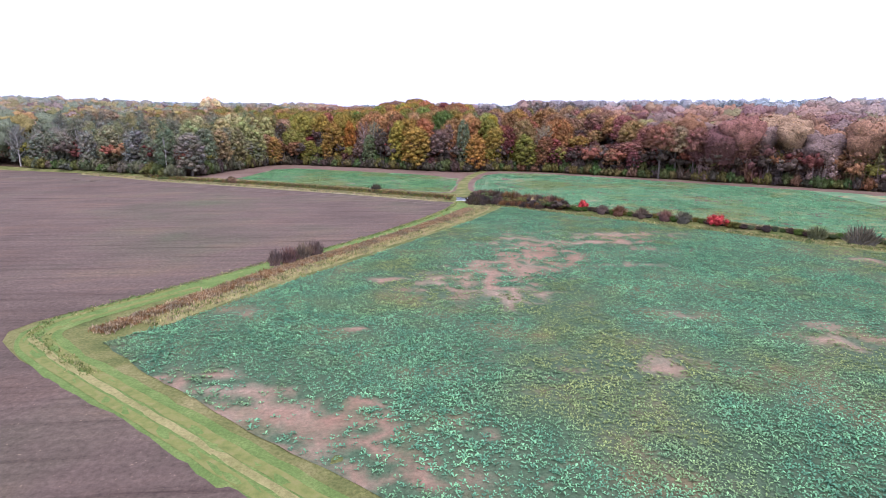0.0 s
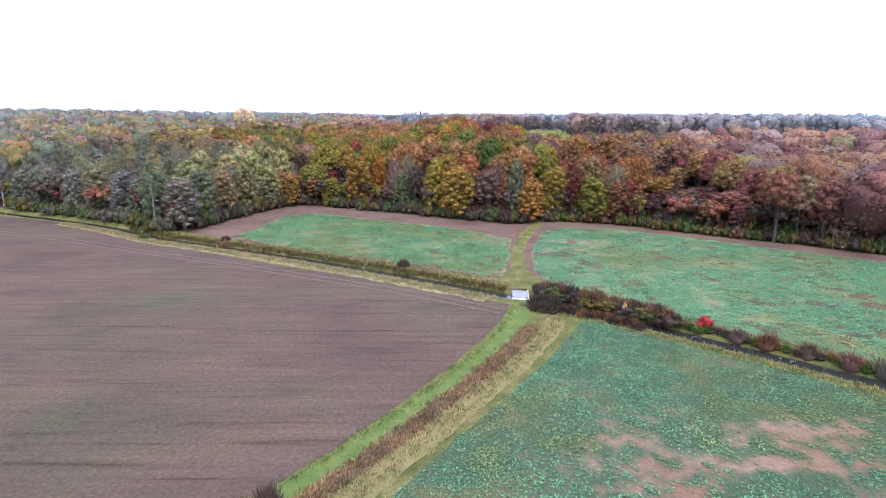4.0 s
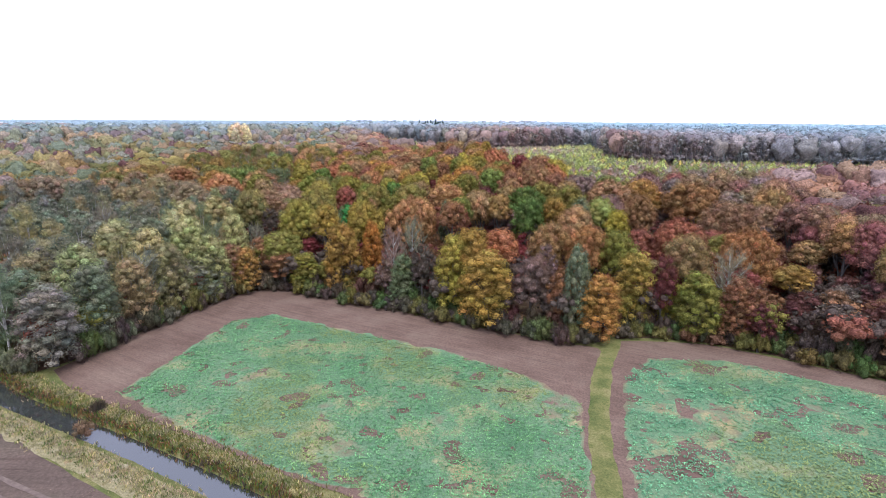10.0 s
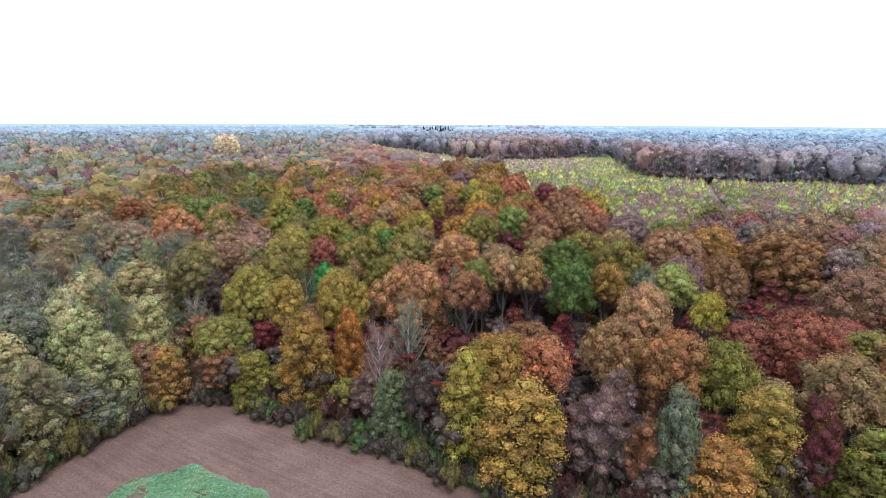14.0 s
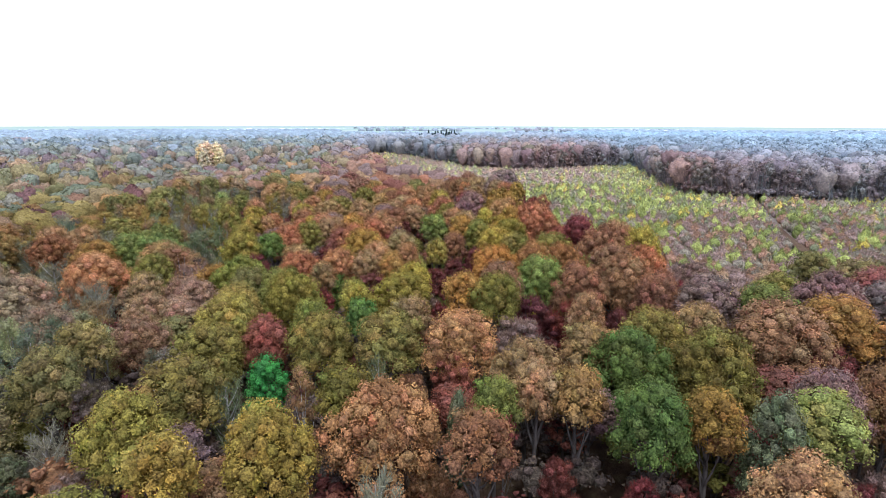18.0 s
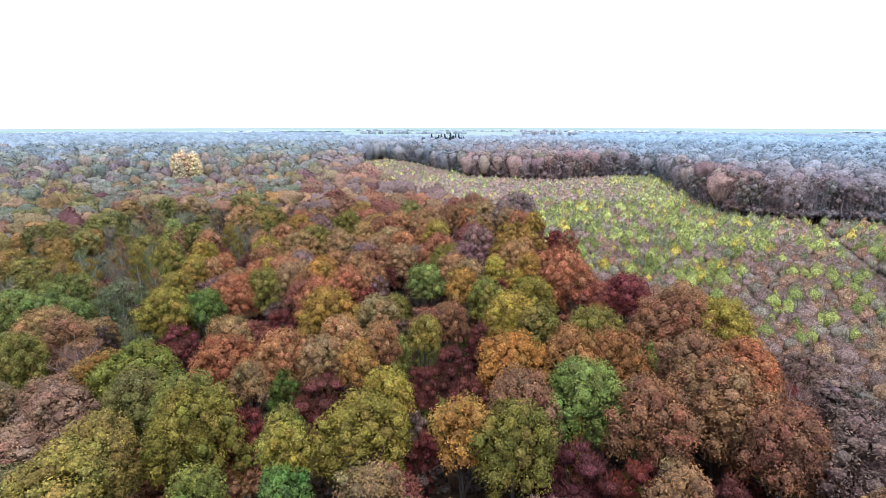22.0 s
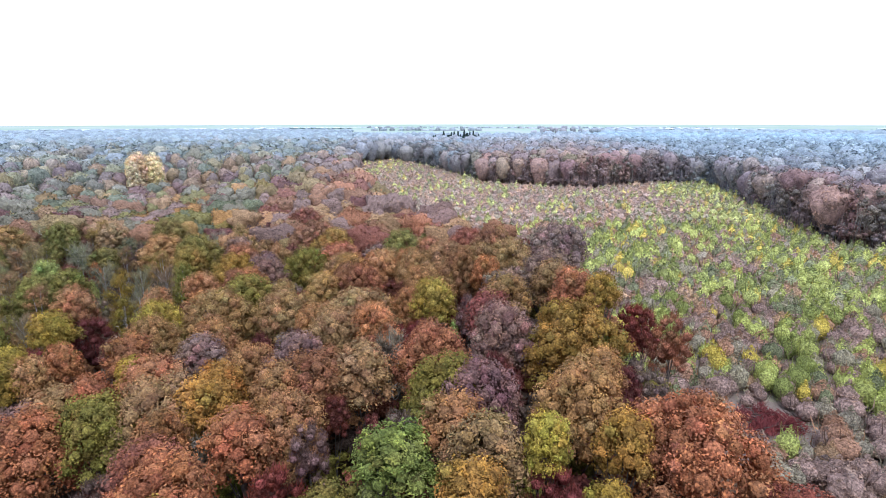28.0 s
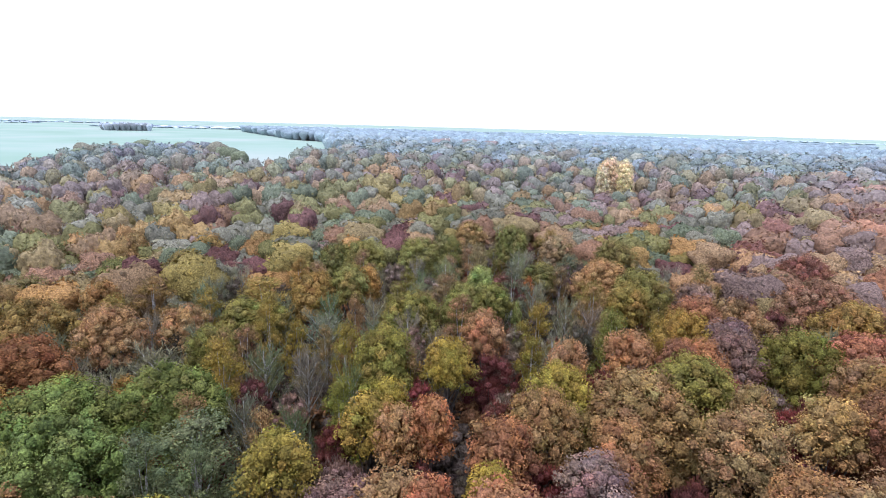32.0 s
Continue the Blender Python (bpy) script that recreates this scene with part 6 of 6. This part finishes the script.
hedge([(8.0, 132.0), (12.5, 129.2), (18, 125.4), (23.4, 121.6), (26, 119.8)], 0.55, 0.4, 1.75, 2.2, ["dim", "brown", "dim", "mauve", "mauve", "brown"], True, "dark brown twiggy hedge dense beside the stream", "stream hedge")
hedge([(10.5, 122.6), (14, 120.6), (18, 118.4), (21, 116.4)], 0.9, 0.3, 1.2, 1.3, ["dim", "brown", "dim"], True, group="stream hedge")
hedge([(24.6, 120.4), (37.4, 111.2), (51.5, 100.8), (67.4, 88.6), (91, 71)], 1.2, 0.3, 1.0, 0.75, ["dim", "green", "dim", "olive", "sage", "green"], True, "low dark weeds thick on the stream bank", "stream hedge")
for x, y, R, top in ((6.9, 124.6, 1.9, 2.3), (8.3, 124.2, 2.1, 2.6), (9.6, 123.2, 1.9, 2.3), (7.6, 122.2, 1.8, 2.1), (9.0, 121.6, 1.5, 1.8), (6.4, 122.8, 1.4, 1.6)):
    shrub(x, y, R, top, "dim", True, "dark purplish thicket beside the slab bridge")
for x, y, R, top, tint in ((33.4, 113.4, 1.5, 1.8, "mauve"), (36.4, 111.6, 1.9, 1.9, "brown"), (40.2, 109, 1.6, 2.0, "grey"), (43.8, 106.2, 1.9, 1.9, "mauve"), (46.6, 104.2, 2.0, 2.1, "grey")):
    shrub(x, y, R, top, tint, True, "grey-brown bare bush on the stream bank")
shrub(20.6, 122.6, 1.2, 1.9, "hay", False, "small yellowish bush among the stream hedge")
for x, y, R in ((-20.6, 71.2, 1.7), (-19.2, 73.4, 1.6), (-17.9, 75.3, 1.5), (-21.9, 69.6, 1.2)):
    shrub(x, y, R, 2.5, "mauve", True, "dark leafless thicket in the dry ditch")
shrub(-17.6, 145.2, 1.7, 2.0, "dim", True, "dark bare bush on the stream bank")
shrub(-60.5, 157.6, 1.6, 2.2, "tan", False, "rusty tan bush at the water's edge")
shrub(-63, 163.6, 1.5, 1.6, "dim", True)
shrub(-84, 164.6, 1.8, 1.3, "sage", True)
shrub(30.4, 117.2, 1.3, 2.2, "red", False, "bright red bush on the stream bank")
shrub(50.6, 99.2, 2.2, 2.4, "red", False, "bright red bush on the stream bank")
shrub(66.5, 84.8, 3.0, 3.2, "grey", True)
shrub(70.5, 81.5, 2.6, 3.0, "tan", True)
shrub(62, 88.5, 2.0, 2.4, "sage", True)


# ---- grasses ----
def tufts(name, label, line, count, spread, tall, width, tints, seed, z=0.0, per=5):
    r = np.random.default_rng(seed)
    p, d = along(line, 0.5)
    i = r.integers(0, len(p), count)
    o = r.normal(0, spread, count)
    c = np.c_[p[i, 0] - d[i, 1] * o, p[i, 1] + d[i, 0] * o] + r.normal(0, 0.2, (count, 2))
    zz = np.interp(to_stream(c[:, 0], c[:, 1]), (1.4, 2.0, 3.0, 4.0), (-0.85, -0.35, -0.02, z))
    b = np.repeat(np.c_[c, zz], per, 0) + np.c_[r.normal(0, 0.14, (count * per, 2)), np.zeros(count * per)]
    tip = b + np.c_[r.normal(0, 0.28, (count * per, 2)), np.ones(count * per)] * tall * r.uniform(0.5, 1.3, (count * per, 1))
    h = Heap()
    t = np.array([TINT[tints[j]] for j in r.integers(0, len(tints), count)]) * r.uniform(0.8, 1.2, (count, 1))
    v, f = strands(r, b, tip, width)
    h.add(v, f, np.repeat(np.repeat(t, per, 0), 4, 0))
    return tagged(new(name, h.mesh(name, LEAF_FAR)), label, "grass", kind="stuff")


DITCH = [(-31, 46.6), (-29.4, 49.8), (-26.2, 56), (-22, 65), (-17, 73.4), (-10.6, 83.6), (-3, 97), (2.2, 107), (5.6, 115)]
tufts("dead_grass", "tall dead brown grass in the dry ditch", DITCH, 9500, 0.5, 0.36, 0.045, ["straw", "tan", "straw", "brown", "straw", "tan"], 81, 0.0)
tufts("dry_grass", "dry straw-coloured grass along the ditch", STRIP, 2600, 0.8, 0.3, 0.04, ["hay", "straw", "hay", "blade"], 82, 0.05, 4)
tufts("bank_grass", "pale dry grass on the southern stream bank", [(q[0] - 1.6, q[1] - 4.0) for q in STREAM[2:10]], 5200, 1.0, 0.4, 0.05, ["hay", "straw", "hay", "blade"], 83, 0.0, 4)
tufts("bank_grass", "pale dry grass on the northern stream bank", [(q[0] + 1.3, q[1] + 3.4) for q in STREAM[3:10]], 4200, 0.9, 0.42, 0.05, ["hay", "straw", "hay", "blade", "olive"], 84, 0.0, 4)
tufts("bank_grass", "rough grass on the eastern stream bank", [(q[0] - 2.4, q[1] - 3.2) for q in STREAM[10:17]], 3600, 0.9, 0.35, 0.04, ["hay", "blade", "hay", "blade"], 85, 0.0, 4)
tufts("bank_grass", "tan grass between the stream and the eastern field", [(q[0] + 2.6, q[1] + 3.4) for q in STREAM[10:17]], 3600, 0.8, 0.35, 0.04, ["hay", "tan", "straw", "blade"], 88, 0.0, 4)
tufts("reeds", "dark overhanging weeds at the water's edge", [(q[0] + 0.7, q[1] + 2.0) for q in STREAM[3:10]], 2200, 0.35, 0.6, 0.06, ["green", "brown", "olive", "dim"], 86, 0.0, 4)
tufts("track_grass", "ragged grass along the track edges", [(q[0] - 0.8, q[1] + 1.2) for q in TRACK_LINE[6:]], 1400, 0.3, 0.17, 0.04, ["blade", "blade", "hay"], 87, 0.04, 4)


# ---- rapeseed ----
def rapeseed(name, label, poly, bare, gap, size, seed, x1=1e9, gain=1.0, fade=0.0, tone=(0.12, 0.265, 0.12)):
    r = np.random.default_rng(seed)
    lo, hi = np.min(poly, 0), np.max(poly, 0)
    gx, gy = np.meshgrid(np.arange(lo[0], min(hi[0], x1), gap), np.arange(max(lo[1], 12), hi[1], gap))
    gx, gy = (gx + r.uniform(-.45, .45, gx.shape) * gap).ravel(), (gy + r.uniform(-.45, .45, gy.shape) * gap).ravel()
    ok = inside(poly, gx, gy)
    gx, gy = gx[ok], gy[ok]
    want = sown(gx, gy, bare, poly, fade)
    ok = r.uniform(0, 1, len(gx)) < want
    gx, gy = gx[ok], gy[ok]
    n, per = len(gx), 3
    a = (r.uniform(0, 6.28, n)[:, None] + np.arange(per) * 2.0944 + r.normal(0, 0.25, (n, per))).ravel()
    sc = (np.repeat(size * (1 + 0.35 * wobble(gx, gy, 0.2, 2.2)) * r.uniform(0.7, 1.3, n), per) * r.uniform(0.75, 1.2, n * per))[:, None]
    b = np.repeat(np.c_[gx, gy, np.full(n, 0.06)], per, 0)
    out, up = np.c_[np.cos(a), np.sin(a), np.zeros(n * per)], np.array((0, 0, 1.0))
    side = np.c_[-np.sin(a), np.cos(a), np.zeros(n * per)]
    lift = r.uniform(0.35, 0.95, (n * per, 1))
    v = np.stack([b, b + (out * 0.55 + up * lift * 0.75 - side * 0.3) * sc, b + (out * 1.05 + up * lift * 0.7) * sc, b + (out * 0.55 + up * lift * 0.75 + side * 0.3) * sc], 1).reshape(-1, 3)
    base = gain * np.array(tone) * r.uniform(0.75, 1.25, (n, 1)) * np.array((1, 1, 1))
    base *= (1 + 0.22 * wobble(gx, gy, 0.13, 31.0))[:, None]
    yel = np.clip(wobble(gx, gy, 0.06, 8.8)[:, None] * 1.8 + 0.8 * wobble(gx, gy, 0.25, 4.8)[:, None], 0, 0.75)
    t = base * (1 - yel) + np.array((0.22, 0.24, 0.085)) * yel
    me = mesh_of(name, v, np.arange(4 * n * per).reshape(-1, 4), LEAF_CROP, np.repeat(np.repeat(t, per, 0), 4, 0))
    return tagged(new(name, me), label, "crop", kind="stuff")


rapeseed("rapeseed", "blue-green young rapeseed in patchy rows", CROP_C, BARE_C, 0.285, 0.185, 91, 66, 1.08, 0.0, (0.125, 0.285, 0.165))
rapeseed("rapeseed", "green rapeseed in the western field", CROP_W, BARE_W, 0.4, 0.24, 92, gain=1.15, fade=0.6)
rapeseed("rapeseed", "green rapeseed in the eastern field", CROP_E, BARE_E, 0.46, 0.27, 93, 100, 1.2, 0.5, (0.12, 0.275, 0.15))


# ---- far landmarks ----
for x, y, R, top in ((-222, 538, 5.5, 25), (-215, 540, 4.8, 21), (-228, 541, 4.8, 23), (-219, 545, 5.5, 24), (-225, 547, 5.0, 23), (-221, 532, 4.5, 21)):
    plant("full", x, y, R, top, "butter", "stand of pale yellow poplars")


def conifer(x, y, h):
    e = new("conifer")
    tagged(e, "dark green far conifer in a row", "tree", "row of conifers")
    part("trunk", CONE[0], e)
    part("crown", CONE[1], e).color = (0.06, 0.10, 0.10, 1)
    e.matrix_basis = pose(x, y, 11.0, 0, 0, rng.uniform(0, 360)) @ Matrix.Diagonal((h / 20, h / 20, h / 20, 1))


hc, ht, rr = Heap(), Heap(), np.random.default_rng(9)
u = rr.uniform(0, 1, 260) ** 1.3
a = rr.uniform(0, 6.28, 260)
q = np.c_[np.cos(a) * 4.2 * (1 - u), np.sin(a) * 4.2 * (1 - u), 2.5 + 17.5 * u]
hc.add(*cards(rr, q, np.c_[np.cos(a), np.sin(a), np.full(260, 0.5)], 1.5))
ht.add(*tube([(0, 0, 0), (0, 0, 10), (0, 0, 19)], [0.35, 0.25, 0.05]))
CONE = (ht.mesh("conifer_trunk", BARK), hc.mesh("conifer_crown", LEAF))
for i in range(26):
    conifer(-152 + i * 2.2 + rng.uniform(-2, 2), 985 + i * 2.2 + rng.uniform(-8, 8), rng.uniform(19, 27))


def house(x, y, w, d, h, turn):
    e = new("house")
    tagged(e, "small pale far house with a grey tiled roof", "house", "far houses")
    bm = bmesh.new()
    bmesh.ops.create_cube(bm, size=1, matrix=Matrix.Translation((0, 0, h / 2)) @ Matrix.Diagonal((w, d, h, 1)))
    part("wall", bm_mesh("wall", bm, PLASTER), e)
    bm = bmesh.new()
    rise = d * 0.45
    v = [bm.verts.new(q) for q in ((-w / 2 - .4, -d / 2 - .4, h), (w / 2 + .4, -d / 2 - .4, h), (w / 2 + .4, d / 2 + .4, h), (-w / 2 - .4, d / 2 + .4, h), (-w / 2 - .4, 0, h + rise), (w / 2 + .4, 0, h + rise))]
    for q in ((0, 1, 5, 4), (2, 3, 4, 5), (1, 2, 5), (3, 0, 4), (3, 2, 1, 0)):
        bm.faces.new([v[k] for k in q])
    roof = part("roof", bm_mesh("roof", bm, TILES), e)
    bm = bmesh.new()
    bmesh.ops.create_cube(bm, size=1, matrix=Matrix.Translation((w * 0.25, 0, h + rise)) @ Matrix.Diagonal((0.8, 0.8, 2.0, 1)))
    part("chimney", bm_mesh("chimney", bm, PLASTER), roof)
    for k in range(3):
        bm = bmesh.new()
        bmesh.ops.create_cube(bm, size=1, matrix=Matrix.Translation(((k - 1) * w * 0.28, -d / 2 - 0.02, h * 0.5)) @ Matrix.Diagonal((1.1, 0.12, 1.4, 1)))
        part("window", bm_mesh("window", bm, WATER), e)
    e.matrix_basis = pose(x, y, 11.0, 0, 0, turn)


for x, y, w, turn in ((-565, 669, 20, 30), (-561, 705, 16, 50), (-520, 704, 15, 20), (-585, 690, 13, 70)):
    house(x, y, w, 10, 17, turn)


def brush_pile(x, y, w, d, h):
    e = new("brush_pile")
    tagged(e, "felled dark maroon beech brush lying in the clearing", "brush pile")
    r = np.random.default_rng(404)
    tw, lg = Heap(), Heap()
    k = 4200
    c = r.integers(0, 9, k)
    ox, oy = r.uniform(-.36, .36, 9) * w, r.uniform(-.36, .36, 9) * d
    g = r.normal(0, 1, (k, 2)) * np.array((w, d)) * 0.11
    b = np.c_[ox[c] + g[:, 0], oy[c] + g[:, 1], h * r.uniform(0.05, 1, k) * np.exp(-(g ** 2).sum(1) / 2.5)]
    lean = r.uniform(0, 6.28, 9)[c] + r.normal(0, 0.5, k)
    tw.add(*strands(r, b, b + np.c_[np.cos(lean) * 0.6, np.sin(lean) * 0.6, r.uniform(0.0, 0.6, k)], 0.045))
    for i in range(14):
        c, t = np.array((r.uniform(-.4, .4) * w, r.uniform(-.4, .4) * d, h * 0.5)), r.uniform(0, 3.14)
        o = np.array((math.cos(t), math.sin(t), 0.1)) * r.uniform(1.0, 2.2)
        lg.add(*tube([c - o, c, c + o], [0.09, 0.07, 0.03], 5))
    part("brushwood", tw.mesh("brushwood", LEAF), e).color = (0.2, 0.055, 0.06, 1)
    part("timber", lg.mesh("timber", BARK), e)
    e.matrix_basis = pose(x, y, float(rise(x, y)) * 1.03 + 0.1, 0, 0, 20)


brush_pile(7.5, 360.5, 9.0, 7.0, 1.9)
